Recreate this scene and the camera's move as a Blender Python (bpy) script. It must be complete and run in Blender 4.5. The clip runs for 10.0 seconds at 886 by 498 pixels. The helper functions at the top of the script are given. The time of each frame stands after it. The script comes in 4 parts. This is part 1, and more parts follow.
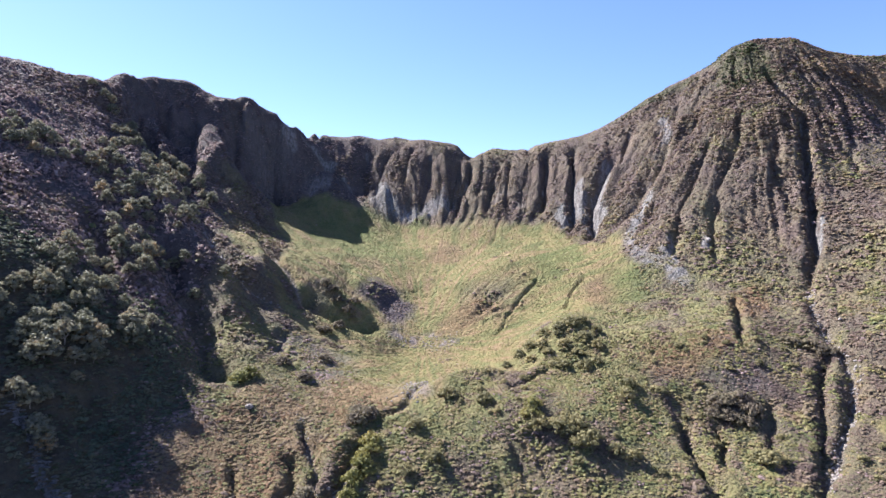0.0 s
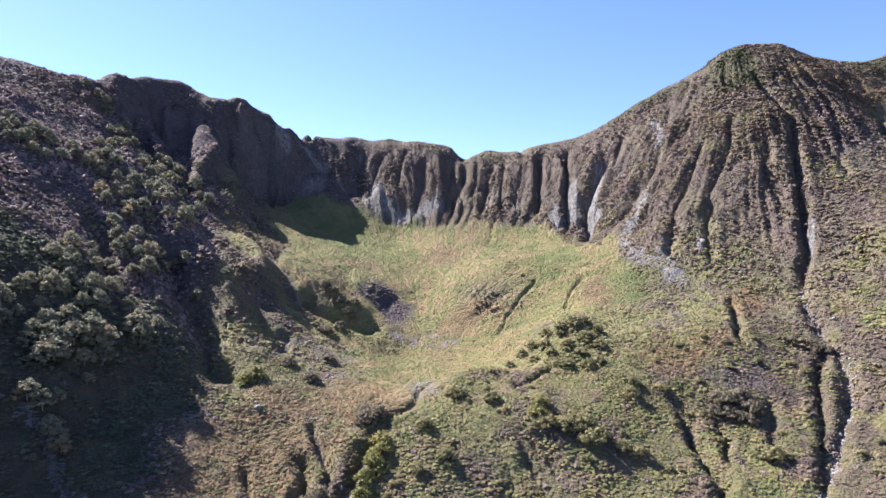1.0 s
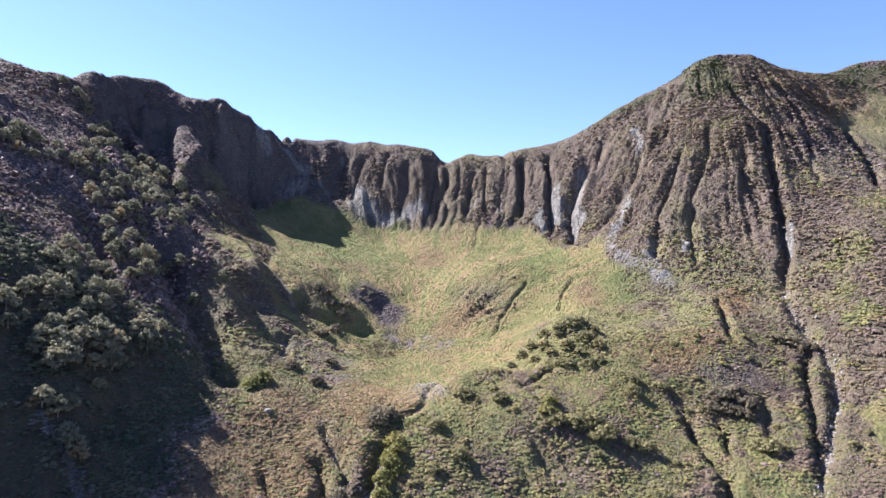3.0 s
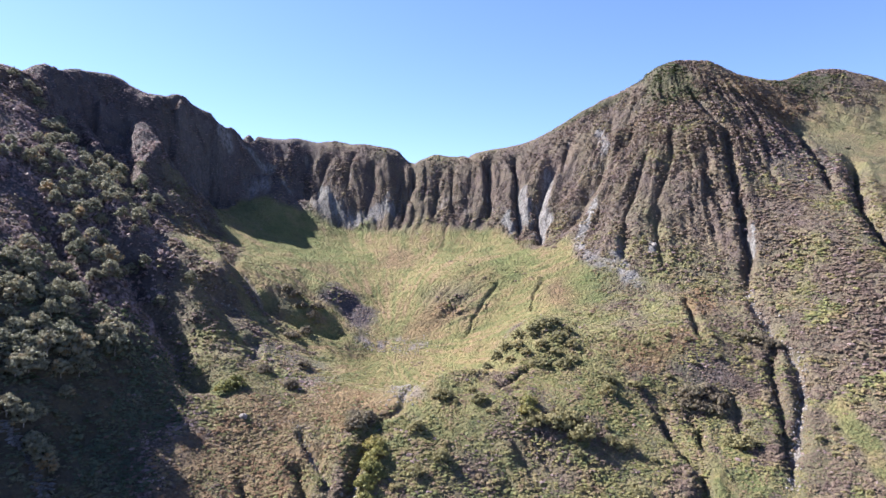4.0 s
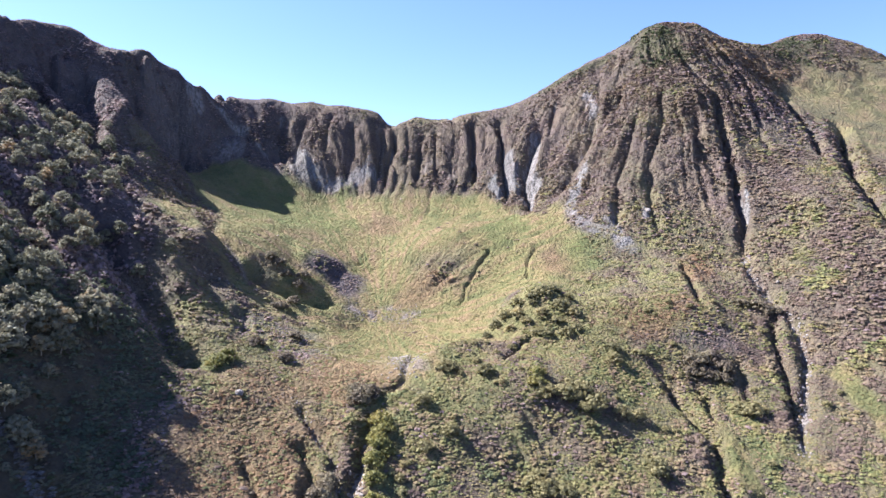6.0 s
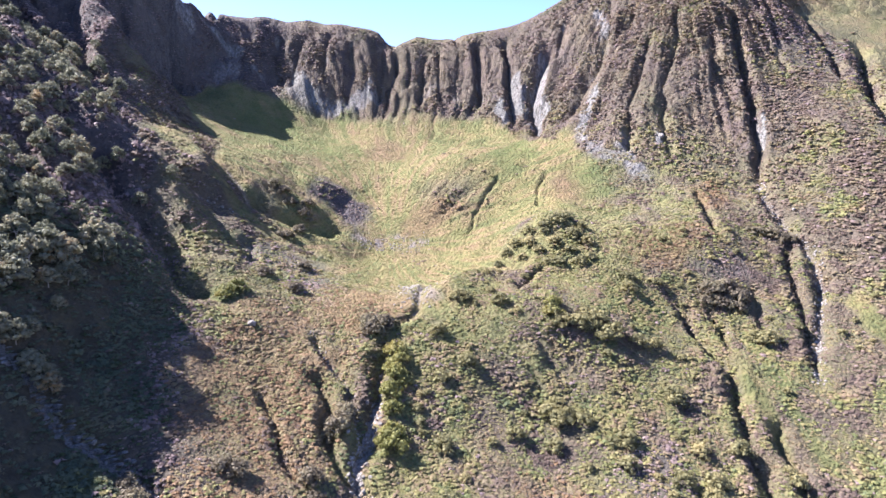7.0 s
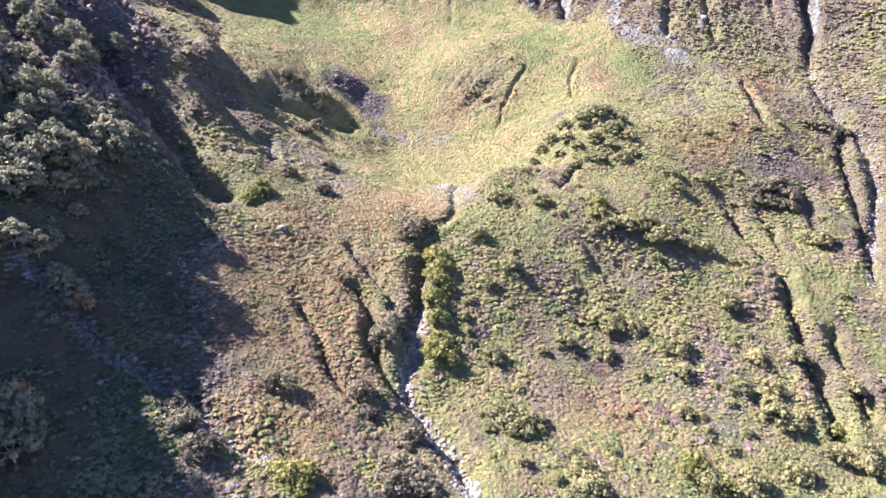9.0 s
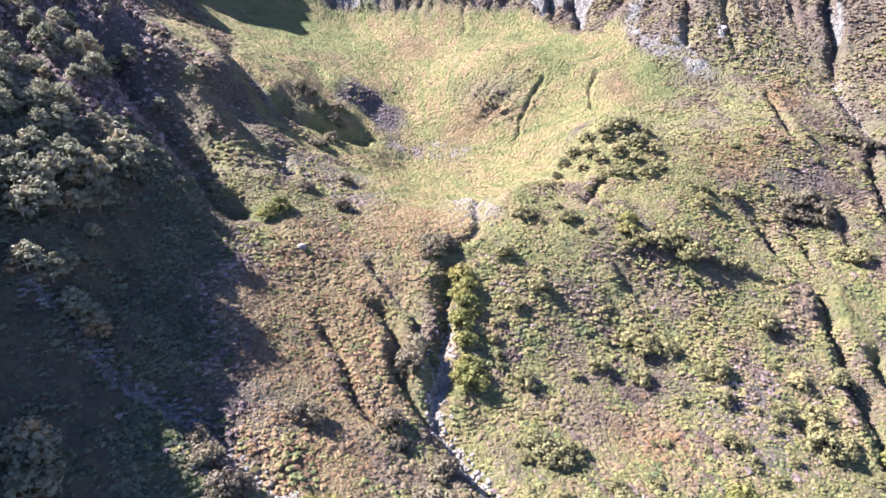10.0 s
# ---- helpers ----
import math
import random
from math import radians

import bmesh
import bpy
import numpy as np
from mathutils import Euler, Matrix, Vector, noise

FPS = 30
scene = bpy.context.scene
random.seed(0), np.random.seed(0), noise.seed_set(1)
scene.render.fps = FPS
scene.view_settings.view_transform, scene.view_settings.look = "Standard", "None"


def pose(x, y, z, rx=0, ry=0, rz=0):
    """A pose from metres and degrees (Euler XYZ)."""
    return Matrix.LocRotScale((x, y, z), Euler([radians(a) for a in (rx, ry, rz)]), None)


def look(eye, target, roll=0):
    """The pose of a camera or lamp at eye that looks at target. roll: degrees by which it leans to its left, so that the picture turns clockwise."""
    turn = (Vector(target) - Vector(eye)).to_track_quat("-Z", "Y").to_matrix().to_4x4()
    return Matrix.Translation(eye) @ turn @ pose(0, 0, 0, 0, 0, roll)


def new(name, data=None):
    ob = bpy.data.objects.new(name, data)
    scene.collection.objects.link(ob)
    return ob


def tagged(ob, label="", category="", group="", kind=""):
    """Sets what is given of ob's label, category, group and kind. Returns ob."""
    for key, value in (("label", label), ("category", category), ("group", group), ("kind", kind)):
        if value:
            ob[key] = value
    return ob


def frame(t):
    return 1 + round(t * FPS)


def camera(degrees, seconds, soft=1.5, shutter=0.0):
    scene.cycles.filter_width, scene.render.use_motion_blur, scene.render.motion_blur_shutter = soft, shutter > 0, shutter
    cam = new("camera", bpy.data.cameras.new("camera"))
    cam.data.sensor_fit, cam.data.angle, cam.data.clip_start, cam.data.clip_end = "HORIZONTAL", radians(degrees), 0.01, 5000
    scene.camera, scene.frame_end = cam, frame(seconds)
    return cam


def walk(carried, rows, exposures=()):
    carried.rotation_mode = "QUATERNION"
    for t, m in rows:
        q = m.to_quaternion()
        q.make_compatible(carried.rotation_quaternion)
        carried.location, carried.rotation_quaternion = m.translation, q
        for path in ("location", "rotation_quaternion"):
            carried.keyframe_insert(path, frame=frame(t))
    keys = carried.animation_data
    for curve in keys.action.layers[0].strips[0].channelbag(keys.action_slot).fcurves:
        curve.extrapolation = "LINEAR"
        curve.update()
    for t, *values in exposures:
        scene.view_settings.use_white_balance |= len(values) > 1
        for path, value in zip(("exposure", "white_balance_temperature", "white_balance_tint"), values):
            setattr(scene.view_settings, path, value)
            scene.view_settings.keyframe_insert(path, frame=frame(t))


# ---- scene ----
cam = camera(68.6, 10.0, 1.5)
METRES, EYE, TILT, LEAN, TURN = 100.0, 100.0, 0.0, 0.0, 0.0
ROWS = [
    (0.0, 0.0, 0.0, 0.0, 0.0, 0.0, -0.0),
    (0.5, -0.0488, -0.0138, 0.0, -0.86, 0.05, 0.01),
    (1.0, -0.0978, -0.0263, 0.0002, -1.72, 0.1, 0.01),
    (1.5, -0.1471, -0.0371, 0.0008, -2.6, 0.11, 0.02),
    (2.0, -0.1969, -0.0461, 0.0007, -3.48, 0.14, 0.02),
    (2.5, -0.2463, -0.0515, 0.0011, -4.46, 0.25, 0.04),
    (4.0, -0.3827, -0.0204, 0.0016, -9.68, 0.38, 0.07),
    (4.5, -0.4211, 0.0104, 0.002, -12.25, 0.39, 0.05),
    (5.0, -0.4538, 0.0463, 0.0019, -12.62, 0.5, 0.03),
    (6.5, -0.5416, 0.1651, -0.0007, -13.56, -5.65, 0.09),
    (7.0, -0.5683, 0.2061, -0.0007, -13.79, -9.06, 0.15),
    (7.5, -0.595, 0.2474, -0.0002, -14.0, -12.55, 0.22),
    (8.0, -0.6214, 0.289, 0.0, -14.17, -16.07, 0.28),
    (8.5, -0.6482, 0.3323, 0.0016, -14.34, -18.61, 0.31),
    (9.0, -0.6753, 0.3772, 0.0018, -14.41, -18.69, 0.35),
    (9.5, -0.7025, 0.4231, 0.0023, -14.46, -18.7, 0.42),
    (10.0, -0.7309, 0.472, 0.006, -14.52, -17.89, 0.43),
]
EXPOSURES = [(0.0, 2.07, 5740, 13), (5.0, 2.07, 5760, 12), (6.5, 2.38, 5640, 15), (7.5, 2.6, 5720, 15), (10.0, 2.72, 5720, 15)]
walk(cam, [(t, pose(0, 0, EYE, TILT, LEAN, TURN) @ pose(METRES * x, METRES * y, METRES * z, 90 + pitch, roll, yaw)) for t, x, y, z, yaw, pitch, roll in ROWS], EXPOSURES)

# ---- light: clear autumn sky, sun over the western ridge, a little ahead ----
SUN_WAY = Vector((-0.588, 0.408, 0.698)).normalized()
world = bpy.data.worlds.new("sky")
scene.world = world
world.use_nodes = True
sky = world.node_tree.nodes.new("ShaderNodeTexSky")
sky.sky_type, sky.sun_disc = "NISHITA", False
sky.sun_elevation = math.asin(SUN_WAY.z)
sky.sun_rotation = math.atan2(SUN_WAY.x, SUN_WAY.y)
sky.altitude, sky.air_density, sky.dust_density, sky.ozone_density = 1500, 1.0, 0.5, 1.3
back = world.node_tree.nodes["Background"]
back.inputs["Strength"].default_value = 0.052
air = world.node_tree.nodes.new("ShaderNodeMix")
air.data_type, air.blend_type = "RGBA", "MULTIPLY"
air.inputs[0].default_value, air.inputs[7].default_value = 1.0, (0.95, 0.95, 1.13, 1)
world.node_tree.links.new(sky.outputs["Color"], air.inputs[6])
world.node_tree.links.new(air.outputs[2], back.inputs["Color"])
sun = new("sun", bpy.data.lights.new("sun", "SUN"))
sun.data.energy, sun.data.angle, sun.data.color = 5.0, radians(0.53), (1.0, 0.91, 0.79)
sun.matrix_world = look(SUN_WAY * 900, (0, 0, 0))


# ---- materials ----
def material(name, rough=0.85, spec=0.25):
    m = bpy.data.materials.new(name)
    m.use_nodes = True
    n, l = m.node_tree.nodes, m.node_tree.links
    p = n["Principled BSDF"]
    p.inputs["Roughness"].default_value = rough
    p.inputs["Specular IOR Level"].default_value = spec
    return m, n, l, p


def noise_node(n, l, scale, detail=4.0, rough=0.6, stretch=None, coords=None):
    """Noise over world metres; scale is in features a metre."""
    t = n.new("ShaderNodeTexNoise")
    t.inputs["Scale"].default_value, t.inputs["Detail"].default_value, t.inputs["Roughness"].default_value = scale, detail, rough
    src = coords
    if src is None:
        src = n.new("ShaderNodeNewGeometry").outputs["Position"]
    if stretch:
        mp = n.new("ShaderNodeMapping")
        mp.inputs["Scale"].default_value = stretch
        l.new(src, mp.inputs["Vector"])
        src = mp.outputs["Vector"]
    l.new(src, t.inputs["Vector"])
    return t.outputs["Fac"]


def ramp(n, l, fac, stops):
    r = n.new("ShaderNodeValToRGB")
    e = r.color_ramp.elements
    while len(e) < len(stops):
        e.new(0.5)
    for k, (at, c) in enumerate(stops):
        e[k].position, e[k].color = at, (*c, 1)
    l.new(fac, r.inputs["Fac"])
    return r.outputs["Color"]


def mix(n, l, fac, a, b, mode="MIX"):
    x = n.new("ShaderNodeMix")
    x.data_type, x.blend_type = "RGBA", mode
    if isinstance(fac, float):
        x.inputs[0].default_value = fac
    else:
        l.new(fac, x.inputs[0])
    for s, v in ((6, a), (7, b)):
        if isinstance(v, tuple):
            x.inputs[s].default_value = (*v, 1)
        else:
            l.new(v, x.inputs[s])
    return x.outputs[2]


def attribute(n, name):
    a = n.new("ShaderNodeAttribute")
    a.attribute_name = name
    return a.outputs["Fac"]


def bump(n, l, p, height, dist, strength=1.0):
    b = n.new("ShaderNodeBump")
    b.inputs["Distance"].default_value, b.inputs["Strength"].default_value = dist, strength
    l.new(height, b.inputs["Height"])
    l.new(b.outputs["Normal"], p.inputs["Normal"])


def land_material():
    m, n, l, p = material("mountain_ground", 0.9, 0.15)
    fine, mid, wide = noise_node(n, l, 0.9, 5, 0.7), noise_node(n, l, 0.16, 5, 0.65), noise_node(n, l, 0.035, 4, 0.6)
    scrub = ramp(n, l, mid, [(0.30, (0.077, 0.059, 0.057)), (0.48, (0.113, 0.087, 0.080)), (0.62, (0.128, 0.103, 0.083)), (0.78, (0.146, 0.121, 0.086))])
    green = ramp(n, l, mid, [(0.30, (0.126, 0.128, 0.060)), (0.50, (0.169, 0.161, 0.076)), (0.70, (0.194, 0.158, 0.094))])
    base = mix(n, l, attribute(n, "verdure"), scrub, green)
    sward = noise_node(n, l, 0.09, 6, 0.7)
    lines = n.new("ShaderNodeMath")
    lines.operation = "MULTIPLY_ADD"
    l.new(attribute(n, "streak"), lines.inputs[0])
    lines.inputs[1].default_value = 0.16
    l.new(sward, lines.inputs[2])
    grass = ramp(n, l, lines.outputs[0], [(0.28, (0.109, 0.118, 0.052)), (0.42, (0.156, 0.152, 0.067)), (0.54, (0.195, 0.165, 0.081)), (0.70, (0.221, 0.158, 0.096))])
    base = mix(n, l, attribute(n, "grass"), base, grass)
    rust = ramp(n, l, mid, [(0.3, (0.122, 0.082, 0.053)), (0.55, (0.191, 0.129, 0.077)), (0.75, (0.211, 0.149, 0.093))])
    base = mix(n, l, attribute(n, "rust"), base, rust)
    # purple heath patches; its dark blue-grey also paints shade on the western slopes
    heath = ramp(n, l, mid, [(0.3, (0.061, 0.053, 0.061)), (0.7, (0.111, 0.099, 0.108))])
    base = mix(n, l, attribute(n, "heath"), base, heath)
    lush = ramp(n, l, mid, [(0.3, (0.079, 0.105, 0.038)), (0.7, (0.137, 0.159, 0.061))])
    base = mix(n, l, attribute(n, "lush"), base, lush)
    # dwarf pine ground; also paints the shade of the lower western valley
    pine = ramp(n, l, mid, [(0.3, (0.034, 0.039, 0.022)), (0.7, (0.072, 0.075, 0.037))])
    base = mix(n, l, attribute(n, "pine"), base, pine)
    strata = noise_node(n, l, 0.45, 7, 0.72, (1.6, 1.6, 0.35))
    rock = ramp(n, l, strata, [(0.32, (0.06, 0.055, 0.055)), (0.45, (0.14, 0.132, 0.132)), (0.56, (0.22, 0.208, 0.212)), (0.78, (0.31, 0.297, 0.302))])
    base = mix(n, l, attribute(n, "rock"), base, rock)
    scree = ramp(n, l, noise_node(n, l, 1.7, 5, 0.8), [(0.34, (0.074, 0.063, 0.056)), (0.5, (0.200, 0.167, 0.148)), (0.66, (0.311, 0.266, 0.244))])
    base = mix(n, l, attribute(n, "scree"), base, scree)
    tone = ramp(n, l, fine, [(0.30, (0.66, 0.66, 0.68)), (0.5, (1, 1, 1)), (0.70, (1.28, 1.26, 1.20))])
    base = mix(n, l, 0.8, base, tone, "MULTIPLY")
    broad = ramp(n, l, wide, [(0.3, (0.82, 0.86, 0.80)), (0.7, (1.12, 1.05, 1.0))])
    l.new(mix(n, l, 0.8, base, broad, "MULTIPLY"), p.inputs["Base Color"])
    cells = n.new("ShaderNodeTexVoronoi")
    cells.feature = "SMOOTH_F1"
    cells.inputs["Scale"].default_value, cells.inputs["Smoothness"].default_value = 0.75, 0.35
    l.new(n.new("ShaderNodeNewGeometry").outputs["Position"], cells.inputs["Vector"])
    high = n.new("ShaderNodeMath")
    high.operation = "MULTIPLY_ADD"
    l.new(cells.outputs["Distance"], high.inputs[0])
    high.inputs[1].default_value = -0.8
    l.new(noise_node(n, l, 1.6, 6, 0.75), high.inputs[2])
    bump(n, l, p, high.outputs[0], 1.2, 1.0)
    return m


def leaf_material(name, stops, rough=0.7, object_wise=False, spread=0.13):
    """Foliage whose tint runs over the stops from place to place, from plant to plant and a little from leaf to leaf."""
    m, n, l, p = material(name, rough, 0.2)
    if object_wise:
        rnd = n.new("ShaderNodeObjectInfo").outputs["Random"]
    else:
        rnd = attribute(n, "tint")
    total = None
    for src, weight in ((noise_node(n, l, 0.12, 4, 0.65), 2.2), (noise_node(n, l, 0.6, 2, 0.6), 0.7), (rnd, 1.6 * spread)):
        add = n.new("ShaderNodeMath")
        add.operation = "MULTIPLY_ADD"
        l.new(src, add.inputs[0])
        add.inputs[1].default_value = weight
        if total is None:
            add.inputs[2].default_value = 0.5 - 1.45 - 0.8 * spread
        else:
            l.new(total, add.inputs[2])
        total = add.outputs[0]
    col = ramp(n, l, total, stops)
    tone = ramp(n, l, noise_node(n, l, 2.6, 3, 0.7), [(0.3, (0.80, 0.80, 0.82)), (0.7, (1.16, 1.15, 1.12))])
    col = mix(n, l, 0.8, col, tone, "MULTIPLY")
    l.new(col, p.inputs["Base Color"])
    thin = n.new("ShaderNodeBsdfTranslucent")
    l.new(col, thin.inputs["Color"])
    both = n.new("ShaderNodeMixShader")
    both.inputs[0].default_value = 0.35
    l.new(p.outputs[0], both.inputs[1])
    l.new(thin.outputs[0], both.inputs[2])
    l.new(both.outputs[0], n["Material Output"].inputs["Surface"])
    return m


def rock_material(name, dark, light, scale=0.8):
    m, n, l, p = material(name, 0.88, 0.3)
    a, b = noise_node(n, l, scale, 7, 0.72, (1.5, 1.5, 0.5)), noise_node(n, l, scale * 0.25, 3)
    c = ramp(n, l, a, [(0.3, tuple(v * 0.4 for v in dark)), (0.47, dark), (0.62, light), (0.8, tuple(min(1, v * 1.2) for v in light))])
    l.new(mix(n, l, 0.6, c, ramp(n, l, b, [(0.35, (0.7, 0.72, 0.68)), (0.65, (1.1, 1.06, 1.04))]), "MULTIPLY"), p.inputs["Base Color"])
    bump(n, l, p, noise_node(n, l, scale * 2.2, 7, 0.75), 0.5, 0.9)
    return m


def bark_material():
    m, n, l, p = material("pale_bark", 0.8, 0.2)
    c = ramp(n, l, noise_node(n, l, 2.5, 5, 0.7, (2, 2, 0.5)), [(0.3, (0.10, 0.085, 0.07)), (0.6, (0.30, 0.27, 0.235))])
    l.new(c, p.inputs["Base Color"])
    return m


LAND = land_material()
BROWN_LEAF = leaf_material("brown_scrub_leaf", [(0.05, (0.106, 0.076, 0.066)), (0.35, (0.162, 0.118, 0.099)), (0.6, (0.201, 0.151, 0.112)), (0.82, (0.218, 0.183, 0.106)), (0.97, (0.248, 0.165, 0.107))])
OLIVE_LEAF = leaf_material("olive_scrub_leaf", [(0.0, (0.120, 0.140, 0.075)), (0.25, (0.168, 0.180, 0.078)), (0.46, (0.232, 0.214, 0.088)), (0.64, (0.242, 0.196, 0.106)), (0.82, (0.236, 0.166, 0.112)), (1.0, (0.180, 0.138, 0.112))])
RUST_LEAF = leaf_material("rust_scrub_leaf", [(0.1, (0.159, 0.103, 0.067)), (0.4, (0.249, 0.155, 0.089)), (0.65, (0.276, 0.189, 0.114)), (0.9, (0.237, 0.203, 0.096))])
HEATH_LEAF = leaf_material("bare_twig_scrub", [(0.1, (0.161, 0.117, 0.119)), (0.5, (0.255, 0.188, 0.185)), (0.9, (0.341, 0.256, 0.237))])
PINE_LEAF = leaf_material("dwarf_pine_needles", [(0.1, (0.035, 0.048, 0.022)), (0.5, (0.062, 0.080, 0.034)), (0.9, (0.095, 0.105, 0.045))])
# scrub of the lower western valley, its shade put into a dark green
SHADE_SCRUB_LEAF = leaf_material("alder_scrub_leaf", [(0.1, (0.069, 0.086, 0.058)), (0.5, (0.111, 0.125, 0.077)), (0.9, (0.170, 0.156, 0.101))])
TUSSOCK = leaf_material("tussock_grass", [(0.1, (0.123, 0.123, 0.050)), (0.4, (0.164, 0.156, 0.066)), (0.65, (0.192, 0.167, 0.077)), (0.9, (0.212, 0.161, 0.091))])
TREE_LEAF = leaf_material("birch_leaf", [(0.1, (0.119, 0.122, 0.082)), (0.45, (0.204, 0.199, 0.137)), (0.75, (0.239, 0.221, 0.154)), (0.97, (0.295, 0.201, 0.102))], 0.65, True, 0.3)
GREEN_LEAF = leaf_material("green_bush_leaf", [(0.1, (0.129, 0.122, 0.064)), (0.5, (0.216, 0.197, 0.097)), (0.9, (0.321, 0.268, 0.134))], 0.6, True)
DARK_LEAF = leaf_material("dark_bush_leaf", [(0.1, (0.091, 0.074, 0.060)), (0.5, (0.163, 0.135, 0.096)), (0.9, (0.217, 0.192, 0.120))], 0.65, True)
LIME_LEAF = leaf_material("yellow_bush_leaf", [(0.1, (0.123, 0.125, 0.043)), (0.5, (0.190, 0.183, 0.062)), (0.9, (0.253, 0.211, 0.072))], 0.6, True)
STONE = rock_material("stream_stone", (0.207, 0.185, 0.174), (0.370, 0.337, 0.318), 1.6)
SLAB = rock_material("wet_slab", (0.097, 0.095, 0.103), (0.208, 0.201, 0.219), 0.9)
SLAB.node_tree.nodes["Principled BSDF"].inputs["Roughness"].default_value = 0.35
BARK = bark_material()


# ---- the lie of the land: crest lines, foot of the wall and slope lines, each from west to east ----
CREST_WEST = [(-253.8, 372, 210.4), (-242.5, 385, 210.2), (-226.2, 410, 209.9), (-222.3, 445, 214.5), (-208.4, 458, 220.8), (-198.1, 466, 222.7),
    (-185.4, 475, 223), (-173.7, 482, 215.5), (-159.5, 482, 209.3), (-137.9, 483, 207.5), (-125.3, 485, 201.1), (-119.8, 486, 195.5),
    (-111.4, 488, 193.1), (-107.1, 496, 184.6), (-101.4, 507, 188.8), (-89.3, 506, 188.3)]
CREST_HEAD = [(-64.5, 500, 185.2), (-37.8, 494, 182.6), (-13.2, 488, 180.4), (1.1, 484, 178.1), (11.2, 481, 174.2), (19.4, 479, 166.6),
    (35.3, 473, 171.3), (53.2, 467, 169.3), (71.2, 462, 174.1), (93, 456, 177.2), (116.2, 448, 186.5)]
CREST_EAST = [(137.4, 441, 200.3), (153.9, 434, 208.5), (172.9, 428, 217), (184.5, 425, 226.6), (205.2, 430, 236.9), (230.5, 434, 239.6),
    (250.6, 436, 233.3), (274.6, 436, 229.1), (293.3, 438, 228.9), (319.8, 446, 237.7), (344, 444, 239.9), (365.5, 436, 233.2), (380.9, 425, 223.3),
    (391.4, 412, 212.1)]
WALL_FOOT = [(-138.3, 357.9, 126.3), (-120.2, 363, 116.1), (-108, 380, 112.5), (-115, 425, 130), (-129.5, 467, 146),
    (-103, 473, 146), (-74.5, 468.7, 144.9),
    (-61.2, 469.4, 140.1), (-47.7, 463.5, 138.3), (-32.5, 451.1, 123.7), (-24.4, 445.4, 117.4), (-10.1, 443.9, 122.8), (5.4, 439.2, 124.2),
    (19.4, 434.6, 126.4), (36.5, 433.3, 132.3), (54.2, 416.4, 119), (67.3, 411, 122.6), (73, 391.2, 111.1), (80.4, 372.3, 104.5), (93.6, 359.9, 108),
    (97, 342.4, 102.9), (97.7, 324.6, 94.4), (108.6, 307, 86), (116.1, 297.6, 82.3)]
WALL_LOW = [(-200, 425, 189.6), (-181, 425, 163), (90, 425, 154.4), (120, 425, 178.9), (150, 425, 199.9), (180, 425, 221.9),
    (210, 425, 236.5), (240, 425, 232.9), (275, 425, 223.9), (310, 425, 227.6), (350, 425, 233.7)]
BASIN_HEAD = [(-235, 385, 207.3), (-205, 385, 185.8), (-175, 385, 159.6), (-85, 385, 105.3), (-60, 385, 98.4), (-30, 385, 92.5), (0, 385, 90.2),
    (30, 385, 97.2), (60, 385, 103.1), (125, 385, 150.9), (150, 385, 172.2), (180, 385, 191.3), (210, 385, 201), (240, 385, 196.8), (280, 385, 184),
    (330, 385, 195.8)]
BASIN_UPPER = [(-240, 350, 195.3), (-205, 350, 175), (-175, 350, 153.5), (-150, 350, 133.9), (-125, 350, 115.5), (-100, 350, 101.2), (-80, 350, 94.3),
    (-60, 350, 87.8), (-35, 350, 75.9), (-10, 350, 72.5), (15, 350, 85.5), (40, 350, 94.8), (65, 350, 95.7), (90, 350, 102), (130, 350, 131.1),
    (160, 350, 149.9), (190, 350, 159.7), (220, 350, 162.5), (260, 350, 160.4), (310, 350, 163.4)]
BASIN_LOWER = [(-240, 315, 183.2), (-200, 315, 157.8), (-170, 315, 136.7), (-145, 315, 120.4), (-120, 315, 105.9), (-95, 315, 90.8), (-75, 315, 73.2),
    (-55, 315, 63.5), (-30, 315, 56), (-10, 315, 52.9), (15, 315, 60.1), (40, 315, 68.9), (65, 315, 80.7), (90, 315, 86.7), (110, 315, 92.7),
    (135, 315, 104.1), (160, 315, 111.2), (190, 315, 126.4), (230, 315, 135.4), (280, 315, 139.1)]
BASIN_MOUTH = [(-230, 280, 163.1), (-190, 280, 139.1), (-160, 280, 117.2), (-135, 280, 97.8), (-110, 280, 81.4), (-90, 280, 68.7), (-70, 280, 59.6),
    (-50, 280, 52.5), (-30, 280, 47.6), (-10, 280, 43.6), (10, 280, 47.1), (30, 280, 53.9), (50, 280, 69.3), (70, 280, 69.9), (95, 280, 72.1),
    (120, 280, 77.8), (150, 280, 80.1), (175, 280, 96.5), (200, 280, 112.5), (250, 280, 118)]
BENCH = [(-220, 248, 144.1), (-180, 248, 121.9), (-150, 248, 102.4), (-130, 248, 87.8), (-110, 248, 72), (-92, 248, 59.7), (-75, 248, 53.4),
    (-55, 248, 47.2), (-35, 248, 46.6), (-12, 248, 46.6), (8, 248, 50.5), (30, 248, 50.3), (50, 248, 51.1), (70, 248, 56.4), (95, 248, 58.7),
    (115, 248, 63.4), (140, 248, 61.4), (165, 248, 73.8), (200, 248, 92.4), (250, 248, 100.6)]
